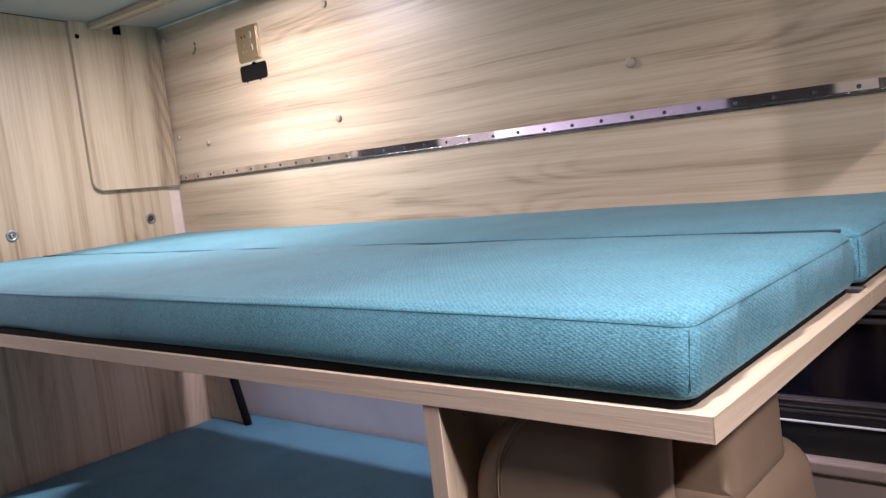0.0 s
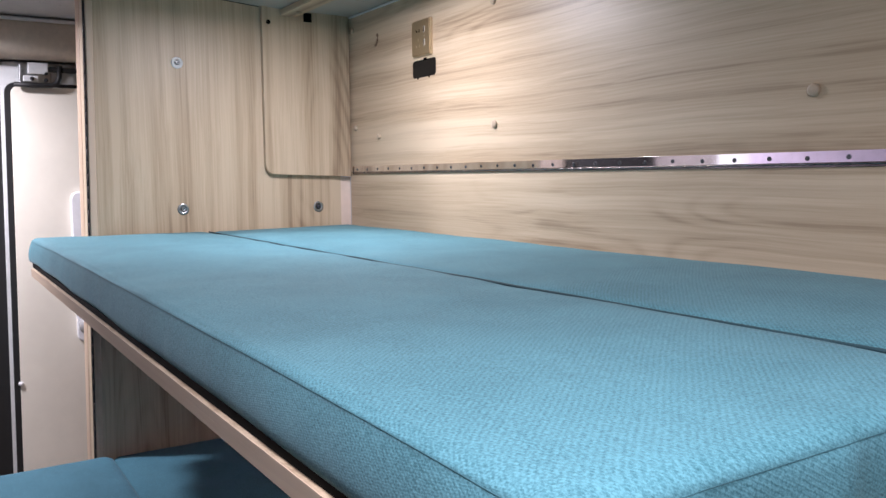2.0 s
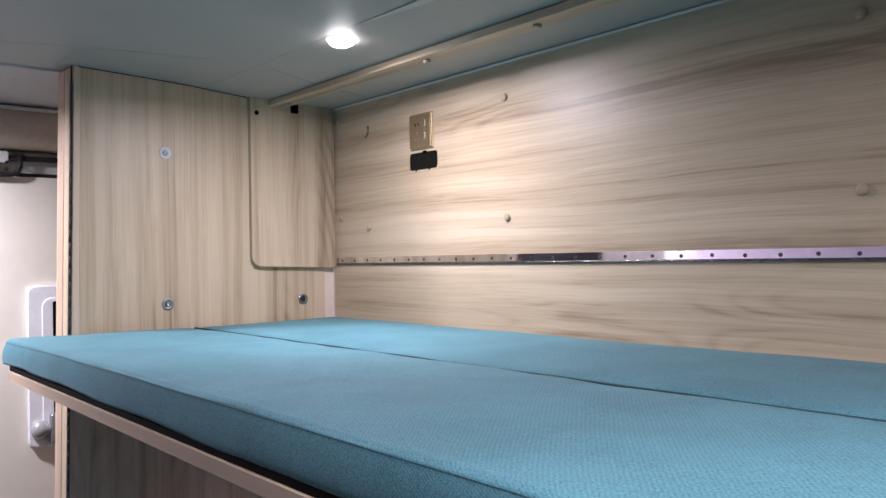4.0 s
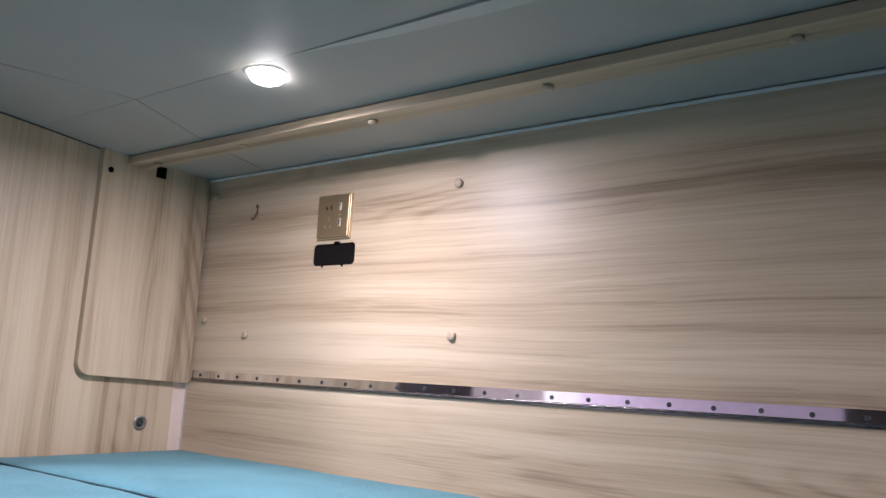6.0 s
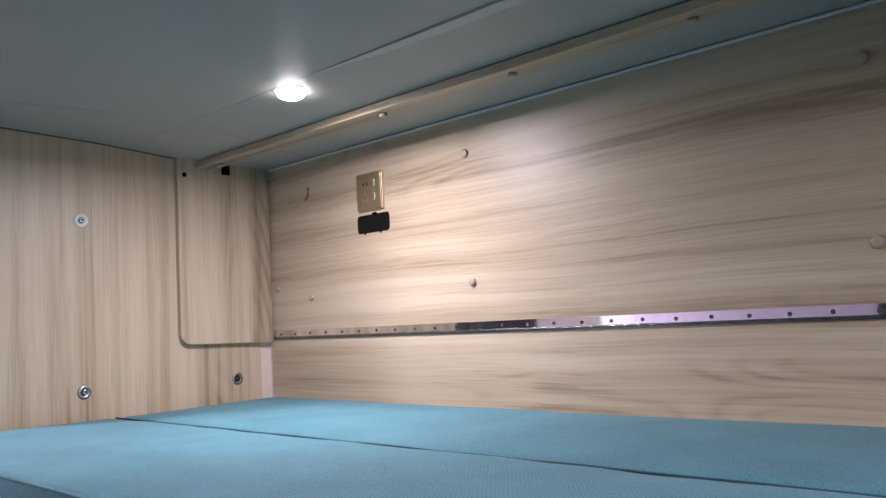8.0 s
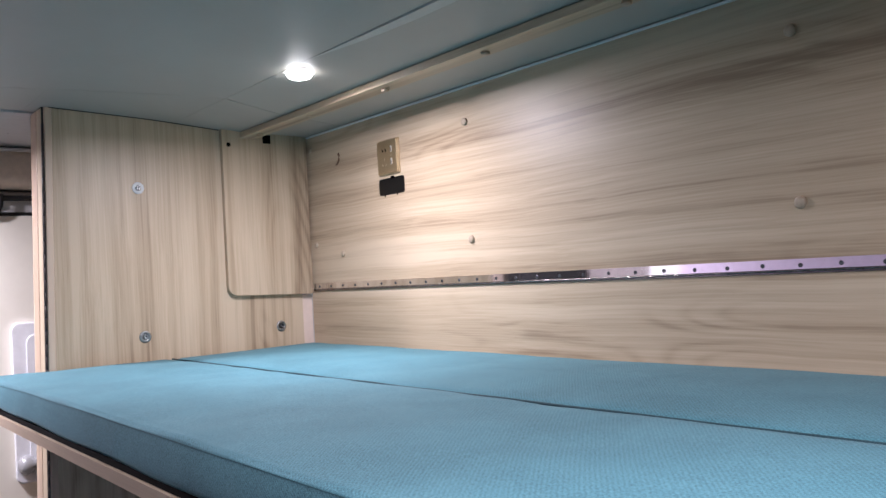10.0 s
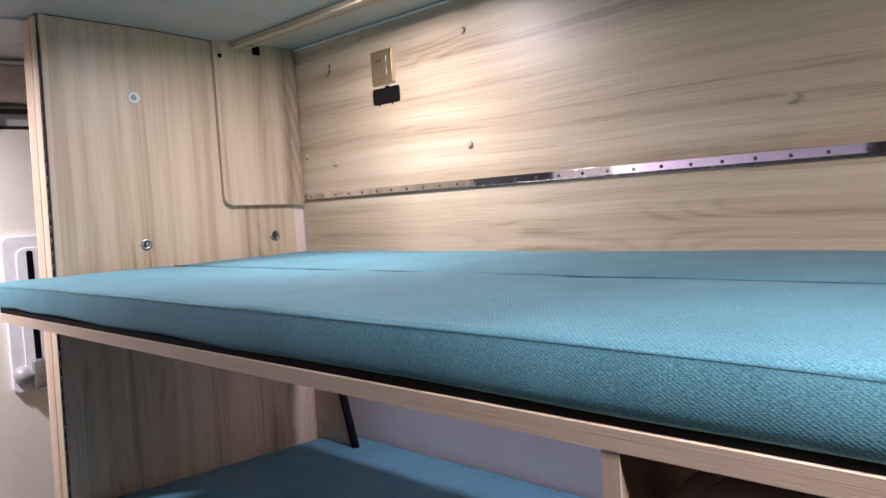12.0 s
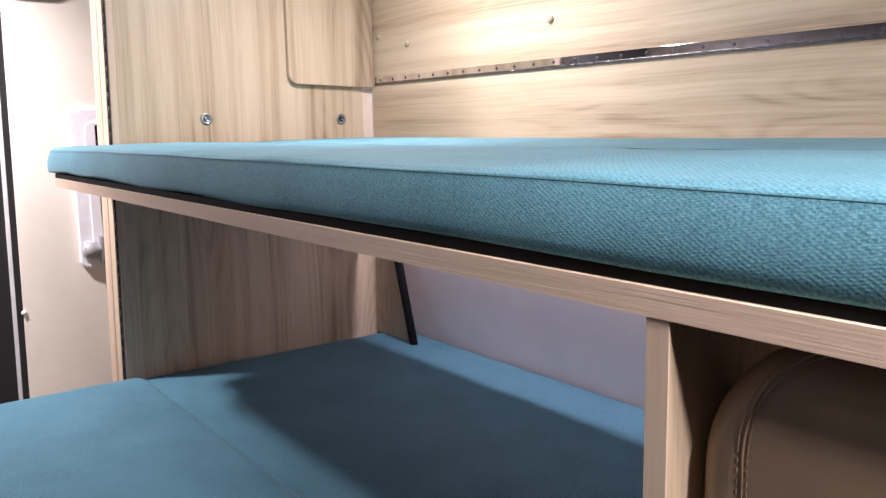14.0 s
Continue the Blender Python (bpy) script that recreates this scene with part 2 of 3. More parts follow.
def turned(profile, m, n=24):
    """A solid of revolution from (radius, height) pairs about the z axis, placed by m."""
    bm = bmesh.new()
    rings = []
    for r, h in profile:
        if r <= 1e-6:
            rings.append([bm.verts.new(m @ Vector((0, 0, h)))])
        else:
            rings.append([bm.verts.new(m @ Vector((r * math.cos(2 * math.pi * i / n), r * math.sin(2 * math.pi * i / n), h))) for i in range(n)])
    for a, b in zip(rings, rings[1:]):
        for i in range(n):
            j = (i + 1) % n
            quad = [a[i % len(a)], a[j % len(a)], b[j % len(b)], b[i % len(b)]]
            quad = list(dict.fromkeys(quad))
            if len(quad) > 2:
                bm.faces.new(quad)
    return bm


def outline(hx, hy, r, n=6, counts=(1, 1)):
    """Points of a rounded rectangle about the origin, anticlockwise."""
    pts = []
    r = max(min(r, hx, hy), 1e-5)
    corners = [(hx - r, hy - r, 0), (-(hx - r), hy - r, 90), (-(hx - r), -(hy - r), 180), (hx - r, -(hy - r), 270)]
    for k, (cx, cy, a0) in enumerate(corners):
        for i in range(n + 1):
            a = radians(a0 + 90 * i / n)
            pts.append((cx + r * math.cos(a), cy + r * math.sin(a)))
        nx, ny, _ = corners[(k + 1) % 4]
        a1 = radians(a0 + 90)
        p, q = pts[-1], (nx + r * math.cos(a1), ny + r * math.sin(a1))
        c = counts[k % 2]
        for i in range(1, c):
            pts.append((p[0] + (q[0] - p[0]) * i / c, p[1] + (q[1] - p[1]) * i / c))
    return pts


def slab(pts, depth, m, edge=0.0):
    """A plate with the given outline in its own xy plane, from 0 to depth in z, placed by m; edge rounds its front rim."""
    bm = bmesh.new()
    levels = [(0.0, 0.0), (0.0, depth - edge)] + ([(edge * 0.3, depth - edge * 0.3), (edge, depth)] if edge else [])
    cx = sum(p[0] for p in pts) / len(pts)
    cy = sum(p[1] for p in pts) / len(pts)
    rings = []
    for inset, z in levels:
        ring = []
        for x, y in pts:
            k = Vector((x - cx, y - cy))
            f = max(0.0, 1 - inset / max(k.length, 1e-6))
            ring.append(bm.verts.new(m @ Vector((cx + k.x * f, cy + k.y * f, z))))
        rings.append(ring)
    n = len(pts)
    for a, b in zip(rings, rings[1:]):
        for i in range(n):
            bm.faces.new((a[i], a[(i + 1) % n], b[(i + 1) % n], b[i]))
    bm.faces.new(rings[-1])
    bm.faces.new(rings[0][::-1])
    return bm


def pierced(outer, holes, depth, m):
    """A plate with holes through it."""
    bm = bmesh.new()
    edges = []
    for loop in [outer, *holes]:
        vs = [bm.verts.new(m @ Vector((x, y, 0))) for x, y in loop]
        edges += [bm.edges.new((vs[i], vs[(i + 1) % len(vs)])) for i in range(len(vs))]
    made = bmesh.ops.triangle_fill(bm, edges=edges, use_beauty=True)
    faces = [f for f in made["geom"] if isinstance(f, bmesh.types.BMFace)]
    grown = bmesh.ops.extrude_face_region(bm, geom=faces)
    shift = m.to_3x3() @ Vector((0, 0, depth))
    for v in grown["geom"]:
        if isinstance(v, bmesh.types.BMVert):
            v.co += shift
    return bm


def tube(points, radius, closed=False, n=6):
    """A thin round cord through the points."""
    bm = bmesh.new()
    pts = [Vector(p) for p in points]
    rings = []
    count = len(pts)
    for i, p in enumerate(pts):
        a = pts[(i - 1) % count] if closed or i > 0 else p
        b = pts[(i + 1) % count] if closed or i < count - 1 else p
        d = (b - a).normalized()
        side = d.cross(Vector((0, 0, 1)))
        side = side.normalized() if side.length > 1e-4 else Vector((1, 0, 0))
        up = side.cross(d)
        rings.append([bm.verts.new(p + radius * (math.cos(2 * math.pi * k / n) * side + math.sin(2 * math.pi * k / n) * up)) for k in range(n)])
    pairs = list(zip(rings, rings[1:])) + ([(rings[-1], rings[0])] if closed else [])
    for a, b in pairs:
        for k in range(n):
            bm.faces.new((a[k], a[(k + 1) % n], b[(k + 1) % n], b[k]))
    if not closed:
        bm.faces.new(rings[0][::-1])
        bm.faces.new(rings[-1])
    return bm


WALL_Y = Matrix(((1, 0, 0, 0), (0, 0, -1, 0), (0, 1, 0, 0), (0, 0, 0, 1)))  # plate xy -> world xz, its front towards -y
WALL_X = Matrix(((0, 0, 1, 0), (1, 0, 0, 0), (0, 1, 0, 0), (0, 0, 0, 1)))  # plate xy -> world yz, its front towards +x


def cushion(name, label, x0, x1, y0, y1, z0, z1, material, seed, crown=0.007, ruck=0.0016, r=0.022, lift=0.0, puff=0.0, lean=0.0, pad=0.004, nose=0.0):
    """A foam cushion in a sewn cover: rolled top edge, seam, side band, black underside."""
    root = thing(name, label, "cushion", group="bed cushions", at=((x0 + x1) / 2, (y0 + y1) / 2, z0))
    hx, hy, h = (x1 - x0) / 2, (y1 - y0) / 2, z1 - z0
    counts = (max(8, int((x1 - x0) / 0.016)), max(8, int((y1 - y0) / 0.016)))
    # outline() walks the top side first (along x), then the left one (along y)
    rows = [(0.012, 0.0), (0.002, 0.001), (0.0, 0.005)]
    rows += [(-0.0015 * math.sin(math.pi * k / 5), 0.005 + (h - 0.017) * k / 5) for k in range(1, 6)]
    seam_row = len(rows)
    rows += [(0.0010, h - 0.010), (0.0008, h - 0.0085), (0.004, h - 0.005), (0.009, h - 0.002), (0.017, h)]
    step = 0.017
    while step < hy - 0.02:
        step = step * 1.3 + 0.004
        if step < hy - 0.006:
            rows.append((step, h + crown * (1 - (1 - step / hy) ** 2)))
    rows.append((hy - 0.00004, h + crown))
    bm = bmesh.new()
    rings = []
    seam = []
    for k, (inset, z) in enumerate(rows):
        ring = []
        for x, y in outline(hx - inset, hy - inset, max(r - max(inset, 0) * 0.8, 0.0003), 5, counts):
            p = Vector((x, y, z))
            w = Vector((x + seed * 7.3, y, z))
            if 1 < k < seam_row + 2:
                push = ruck * (noise.noise(w * 9) + 0.7 * noise.noise(Vector((w.x * 34, w.y * 34, z * 6))))
                flat = Vector((x, y, 0)).normalized()
                side = Vector((1, 0, 0)) * (1 if x > 0 else -1) if hx - abs(x) < hy - abs(y) else Vector((0, 1, 0)) * (1 if y > 0 else -1)
                if abs(side.x) > 0.5:
                    push = 5.0 * ruck * (0.5 * noise.noise(w * 7) + noise.noise(Vector((w.x * 3, w.y * 48, z * 5))))
                p += side * push * (1 - 0.85 * min(1.0, k / seam_row) ** 3)
                p.z += 0.0012 * noise.noise(w * 5) * (k / seam_row)
            elif k >= seam_row + 2:
                p.z += 0.0022 * noise.noise(w * 4.5) + 0.0010 * noise.noise(w * 14)
            if seam_row - 3 < k < seam_row + 4:
                p.z += puff * (1 - (x / hx) ** 4) * (1 if k >= seam_row else 0.6) * (1.0 if k < seam_row + 2 else 0.4)
            if k > 1 and y < 0:
                p.y += lean * min(1.0, z / (h - 0.010)) ** 2 * max(0.0, 1 - inset / 0.05)
            if nose and x < -hx + 0.06 and y < -hy + 0.13:
                p.x -= nose * (1 - (x + hx) / 0.06) * min(1.0, (-hy + 0.13 - y) / 0.05)
            if k < 3:
                p.z += lift * (0.55 - 0.45 * x / hx) * min(1.0, 0.25 + (x + hx) / 0.2) * (1 + 0.8 * noise.noise(Vector((x * 5 + seed, y * 2, 0))))
            ring.append(bm.verts.new(p))
            if k == seam_row:
                seam.append(p.copy())
        rings.append(ring)
    n = len(rings[0])
    for a, b in zip(rings, rings[1:]):
        for i in range(n):
            bm.faces.new((a[i], a[(i + 1) % n], b[(i + 1) % n], b[i]))
    bm.faces.new(rings[0][::-1])
    bmesh.ops.remove_doubles(bm, verts=rings[-1], dist=0.0004)
    part("cover", bm, material, root, smooth=True)
    part("seam", tube(seam, 0.00040, True), SEAM_THREAD, root, "dark sewn seam along the rim", True)
    if -0.6 < y1 < -0.1:
        # A dark cord paints the shade in the gap behind this cushion.
        back = [(x, hy + 0.0014, h - 0.0020 + 0.0010 * noise.noise(Vector((x * 9 + seed, 0, 0)))) for x in [-hx + 0.012 + (2 * hx - 0.024) * q / 110 for q in range(111)]]
        part("rear_seam", tube(back, 0.0020), GAP_SHADE, root, smooth=True)
    for sx in (-1, 1):
        line = [(sx * (hx - 0.0028), -hy + 0.0028 + lean * (z / (h - 0.01)) ** 2, z) for z in [0.008 + (h - 0.019) * q / 6 for q in range(7)]]
        part("corner_seam", tube(line, 0.0004), SEAM_THREAD, root, smooth=True)
    part("underside", slab(outline(hx - 0.006, hy - 0.003, r, 4), pad + 0.0035, pose(0, 0, -pad)), UNDERLAY, root, "black anti-slip underside")
    return root


# ---- long side wall, with its screw caps and cut-out ----
wall = thing("wall_north", "light oak laminate side wall with horizontal grain", "wall", kind="structure")
upper_outline = [(0.0, 1.2605), (1.9511, 1.2605), (1.9511, 1.72), (0.0, 1.72)]
hole = [(0.4155 + x, 1.5095 + z) for x, z in outline(0.0555, 0.0215, 0.009, 5)]
part("upper_panel", pierced(upper_outline, [hole], -0.015, WALL_Y), OAK_H, wall)
part("lower_panel", box(0.0, 2.7, 0.0, 0.015, 1.036, 1.2595), OAK_H, wall)
part("cut_out_box", box(0.350, 0.480, 0.0155, 0.07, 1.48, 1.54), BLACK, wall, "black hollow behind the rounded cut-out")
part("upper_panel_end", box(1.9872, 2.7, 0.0, 0.015, 1.2605, 1.72), OAK_H, wall)
# Upright strip, its depth made up to cast shade on the wall's end.
part("bulkhead_post", box(1.9517, 1.9867, -0.290, 0.013, 1.2765, 1.72, 0.001), OAK_V2, wall, "upright oak strip deepened into a post to shade the wall")
part("black_cover", slab([(0.4155 + x, 1.5095 + z) for x, z in outline(0.0549, 0.0209, 0.0085, 5)], 0.004, WALL_Y @ pose(0, 0, -0.0045), 0.001), plain("black_plastic", (0.004, 0.004, 0.0045), 0.3, spec=0.3), wall, "black plastic insert")
part("cable_stub", box(0.414, 0.429, -0.001, 0.012, 1.528, 1.5345, 0.001), BLACK, wall)
part("cable_stub", box(0.384, 0.389, -0.001, 0.010, 1.4845, 1.4895, 0.001), BLACK, wall)
part("cable_stub", box(0.437, 0.442, -0.001, 0.010, 1.4845, 1.4895, 0.001), BLACK, wall)
CAPS = [(0.707, 1.619, 1.0), (0.709, 1.356, 1.0), (0.179, 1.353, 0.85), (0.040, 1.383, 0.85), (0.031, 1.657, 0.85), (1.462, 1.360, 1.1), (1.464, 1.621, 1.1)]
for cx, cz, s in CAPS:
    m = pose(cx, 0.0, cz, 90 + random.uniform(-7, 7), random.uniform(-8, 8), 0)
    part("screw_cap", turned([(0, -0.002), (0.0082 * s, -0.002), (0.0086 * s, 0.003), (0.0078 * s, 0.0052), (0.005 * s, 0.0062), (0, 0.0066)], m, 20), CAP, wall, smooth=True)
part("torn_cap", tube([(0.164, -0.001, 1.598), (0.172, -0.003, 1.598), (0.179, -0.004, 1.603), (0.182, -0.003, 1.611), (0.183, -0.003, 1.620), (0.180, -0.002, 1.626), (0.176, -0.001, 1.624)], 0.0024), plain("torn_cap_brown", (0.24, 0.15, 0.10), 0.7), wall, "bent remains of a torn cap", True)

# ---- piano hinge ----
hinge = thing("piano_hinge", "long polished steel piano hinge screwed along the oak wall", "hinge", at=(0.9, 0, 1.25))
hinge_at = Matrix.Translation((-0.9, 0, -1.25))


def local(bm, m):
    bmesh.ops.transform(bm, matrix=m, verts=bm.verts)
    return bm


part("upper_leaf", local(box(0.017, 1.850, -0.0022, -0.0004, 1.2580, 1.2752, 0.0003), hinge_at), CHROME, hinge)
part("upper_leaf", local(box(1.8503, 1.9300, -0.0019, -0.0004, 1.2590, 1.2735, 0.0003), hinge_at), HINGE_DARK, hinge, "dull last piece of the leaf")
part("lower_leaf", local(box(0.017, 1.930, -0.0030, -0.0004, 1.2530, 1.2560, 0.0003), hinge_at), HINGE_DARK, hinge)
knuckle = turned([(0, -0.0128), (0.0019, -0.0128), (0.0021, -0.0122), (0.0021, 0.0122), (0.0019, 0.0128), (0, 0.0128)], pose(0, 0, 0, 0, 90, 0), 10)
first = part("knuckle", knuckle, HINGE_DARK, hinge, smooth=True)
first.location = (0.031 - 0.9, -0.0032, 1.2572 - 1.25)
for i in range(1, 72):
    o = new("knuckle", first.data)
    o.parent, o.location = hinge, (0.03 + i * 0.0264 - 0.9, -0.0032 + random.uniform(-0.0004, 0.0004), 1.2572 - 1.25)
screw_mesh = turned([(0, 0), (0.0036, 0), (0.0034, 0.0008), (0.0012, 0.0011), (0.0009, 0.0002), (0, 0.0001)], pose(0, 0, 0, 90, 0, 0), 14)
first = part("screw", screw_mesh, DARK_STEEL, hinge, smooth=True)
first.location = (0.0455 - 0.9, -0.0023, 1.2655 - 1.25)
for i in range(1, 31):
    o = new("screw", first.data)
    o.parent, o.location = hinge, (0.0455 + i * 0.0613 - 0.9, -0.0023, 1.2655 + random.uniform(-0.0008, 0.0008) - 1.25)

# ---- wall socket ----
socket = thing("wall_socket", "square champagne metal socket plate with two usb ports", "socket", at=(0.4135, 0, 1.5825))
part("frame", slab(outline(0.044, 0.044, 0.003, 3), 0.0055, WALL_Y, 0.001), GOLD_EDGE, socket)
part("plate", slab(outline(0.0415, 0.0415, 0.002, 3), 0.0085, WALL_Y, 0.0015), GOLD, socket)
for zz in (0.018, -0.013):
    part("usb_port", slab(outline(0.0032, 0.0075, 0.0006, 2), 0.0092, WALL_Y @ pose(0.019, zz, 0)), PALE, socket, "pale usb port")
    part("usb_slot", slab(outline(0.0011, 0.0062, 0.0003, 2), 0.0096, WALL_Y @ pose(0.0183, zz, 0)), BLACK, socket)
for px, pz, rot in ((-0.017, 0.017, 35), (-0.0045, 0.017, 0)):
    part("pin_slot", slab(outline(0.0013, 0.0040, 0.0003, 2), 0.0092, WALL_Y @ pose(px, pz, 0, 0, 0, rot)), BLACK, socket)
for px, pz, rot in ((-0.018, -0.020, 35), (-0.010, -0.005, 0), (-0.005, -0.020, -35)):
    part("pin_slot", slab(outline(0.0010, 0.0034, 0.0003, 2), 0.0090, WALL_Y @ pose(px, pz, 0, 0, 0, rot)), GOLD_EDGE, socket)
part("indicator", slab(outline(0.003, 0.001, 0.0003, 2), 0.0090, WALL_Y @ pose(0.0185, 0.002, 0)), GOLD_EDGE, socket)

# ---- end wall of the berth ----
end = thing("wall_west", "light oak laminate end panel with upright grain", "wall", kind="structure")


def leaning(bm, base=0.0):
    """Leans an upright edge: its head stands a little nearer to the long wall than its foot."""
    for v in bm.verts:
        if v.co.y < -0.5:
            v.co.y += 0.020 * (v.co.z + base - 1.13)
    return bm


part("panel", leaning(box(-0.018, 0.0, -0.6945, -0.034, 0.30, ceil_z(-0.4) + 0.012)), OAK_V, end)
part("lower_panel", box(-0.018, -0.0003, -0.0335, 0.095, 0.30, 0.949), OAK_V, end)
part("edge_band", leaning(box(-0.018, 0.003, -0.7115, -0.695, 0.30, ceil_z(-0.6) + 0.004, 0.0025)), OAK_EDGE_V, end, "rounded light edge band")
part("shadow_gap", leaning(box(-0.040, -0.006, -0.7152, -0.712, 0.30, ceil_z(-0.7))), SEAM, end)
part("side_board", leaning(box(-0.046, -0.007, -0.7172, -0.7153, 0.30, ceil_z(-0.7) - 0.003)), OAK_V, end)
part("rear_post", leaning(box(-0.100, -0.0465, -0.7185, -0.690, 0.30, ceil_z(-0.7) - 0.003, 0.002)), OAK_EDGE_V, end)
post_hinge = thing("piano_hinge", "narrow tarnished steel piano hinge standing between end panel and post", "hinge", at=(-0.003, -0.7144, 0.30))
post_hinge.rotation_euler = (-0.020, 0, 0)
post_hinge.location.y -= 0.0166
part("leaf", box(-0.003, 0.0005, -0.0027, 0.0027, 0.0, 1.39, 0.0003), DARK_STEEL, post_hinge)
knuckle_mesh = turned([(0, 0.0008), (0.0017, 0.0008), (0.0017, 0.0292), (0, 0.0292)], Matrix(), 8)
first = part("knuckle", knuckle_mesh, plain("brown_tarnished_hinge", (0.06, 0.045, 0.04), 0.6, 0.3), post_hinge, smooth=True)
first.location = (0.0015, 0, 0.0)
for i in range(1, 46):
    o = new("knuckle", first.data)
    o.parent, o.location = post_hinge, (0.0015, 0, i * 0.030)
# Light on the corner strip is painted in as pale pink.
part("corner_filler", box(-0.03, -0.004, -0.0335, -0.0005, 0.95, 1.245), plain("lit_pink_edge", (0.80, 0.66, 0.58), 0.4), end)
pts = [(-0.263, 1.722), (-0.263, 1.2535 + 0.027)]
pts += [(-0.263 + 0.027 - 0.027 * math.cos(radians(a)), 1.2535 + 0.027 - 0.027 * math.sin(radians(a))) for a in range(10, 91, 10)]
pts += [(-0.006, 1.2465), (-0.006, 1.6975)]
part("access_panel", slab(pts, 0.015, WALL_X @ pose(0, 0, 0.0005), 0.002), OAK_V2, end, "raised panel with a rounded lower corner")
part("head_joint", tube([(0.0016, y, ceil_z(y) - 0.0008) for y in (-0.69, -0.62, -0.55, -0.48, -0.42, -0.36, -0.30, -0.265)], 0.0016), SEAM, end, "dark joint under the ceiling", True)
part("drill_hole", turned([(0, 0), (0.0062, 0), (0.0062, 0.0006), (0, 0.0006)], pose(0.0157, -0.245, 1.663, 0, 90, 0), 18), BLACK, end)
part("square_notch", box(0.0150, 0.0163, -0.143, -0.119, 1.672, 1.6965, 0.0003), BLACK, end)


def bolt(y, z, bright):
    s = pose(0.0, y, z, 0, 90, 0)
    flange = part("bolt_flange", turned([(0, 0), (0.0150, 0), (0.0150, 0.0014), (0.0135, 0.0024), (0.0075, 0.0026), (0.0070, 0.0010), (0, 0.0010)], s, 24), TRIM if bright else STEEL, end, "round steel bolt flange", True)
    part("bolt_head", turned([(0, 0.001), (0.0062, 0.001), (0.0062, 0.0050), (0.0045, 0.0060), (0.0026, 0.0058), (0.0022, 0.0030), (0, 0.0030)], s, 16), STEEL if z > 1.163 else DARK_STEEL, flange, smooth=True)


bolt(-0.487, 1.541, True)
bolt(-0.485, 1.166, False)
bolt(-0.105, 1.162, False)

# ---- ceiling ----
def ceiling_sheet(bm, x_of, y0, y1, x1, drop=0.0, steps=14, t=0.008):
    """One ceiling board between y0 and y1, from the line x_of(y) to x1, following the arch."""
    rows = []
    for i in range(steps + 1):
        y = y0 + (y1 - y0) * i / steps
        a, b, z = x_of(y), (x1(y) if callable(x1) else x1), ceil_z(y) - drop
        rows.append([bm.verts.new(p) for p in ((a, y, z), (b, y, z), (b, y, z + t), (a, y, z + t))])
    for p, q in zip(rows, rows[1:]):
        for i in range(4):
            bm.faces.new((p[i], p[(i + 1) % 4], q[(i + 1) % 4], q[i]))
    bm.faces.new(rows[0][::-1])
    bm.faces.new(rows[-1])


def seam_x(y):
    return 0.315 + (y + 0.388) * 0.4 if -0.9 < y < -0.388 else (0.11 if y <= -0.9 else 0.315 - (y + 0.388) * 0.3)


bm = bmesh.new()
ceiling_sheet(bm, lambda y: seam_x(y) + 0.0012, -1.80, -0.3875, 4.2)
ceiling_sheet(bm, lambda y: seam_x(y) + 0.0012, -0.3865, 0.03, 4.2)
ceiling_sheet(bm, lambda y: -0.075, -0.73, -0.3875, lambda y: seam_x(y) - 0.0012)
ceiling_sheet(bm, lambda y: -0.075, -0.3865, 0.03, lambda y: seam_x(y) - 0.0012)
ceiling_sheet(bm, lambda y: -0.075, -1.80, -0.7305, lambda y: seam_x(y) - 0.0012)
ceiling = finish("ceiling", bm, CEILING)
tagged(ceiling, "grey-green ceiling boards with narrow joints", "ceiling", kind="structure")
# joint strip beside the long seam, light on it painted pale, tapering out near the downlight
lip = bmesh.new()
rows = []
for x, grow in ((0.70, 0.02), (0.86, 0.7), (1.0, 1.0), (4.2, 1.0)):
    rows.append([lip.verts.new((x, -0.3862 + w * grow, ceil_z(-0.3862 + w * grow) - d * grow - 0.0002)) for w, d in ((0.0, 0.0), (0.0006, 0.0030), (0.024, 0.0022), (0.0285, 0.0))])
for p, q in zip(rows, rows[1:]):
    for i in range(3):
        lip.faces.new((p[i], p[i + 1], q[i + 1], q[i]))
tagged(finish("trim", lip, plain("lit_joint_strip", (0.52, 0.53, 0.50), 0.45)), "strip along the ceiling joint, the light on its slope painted pale", "trim", kind="structure")
bm = bmesh.new()
ceiling_sheet(bm, lambda y: -0.8, -1.85, 0.10, 4.3, drop=-0.010)
tagged(finish("ceiling", bm, SEAM), "dark roof lining above the ceiling joints", "ceiling", kind="structure")
tagged(finish("trim", box(0.016, 1.9510, -0.007, -0.0005, CEIL - 0.0065, CEIL - 0.0022, 0.001), TRIM), "thin pale bead where wall meets ceiling", "trim", kind="structure")

# ---- timber rail under the ceiling ----
rail = thing("ceiling_rail", "slim oak rail screwed to the ceiling along the wall", "rail")
part("rail_body", box(0.0165, 1.9510, -0.212, -0.165, 1.6825, CEIL - 0.0012, 0.0012), OAK_H, rail)
for i, cx in enumerate((0.088, 0.355, 0.668, 0.987, 1.304, 1.622, 1.94)):
    high = 0.0022 if i in (1,) else 0.0065
    part("screw_cap", turned([(0, -0.001), (0.0080, -0.001), (0.0084, high * 0.6), (0.0072, high * 0.9), (0, high)], pose(cx, -0.187 + random.uniform(-0.003, 0.003), 1.6825, 180 + random.uniform(-4, 4), 0, 0), 20), CAP, rail, smooth=True)

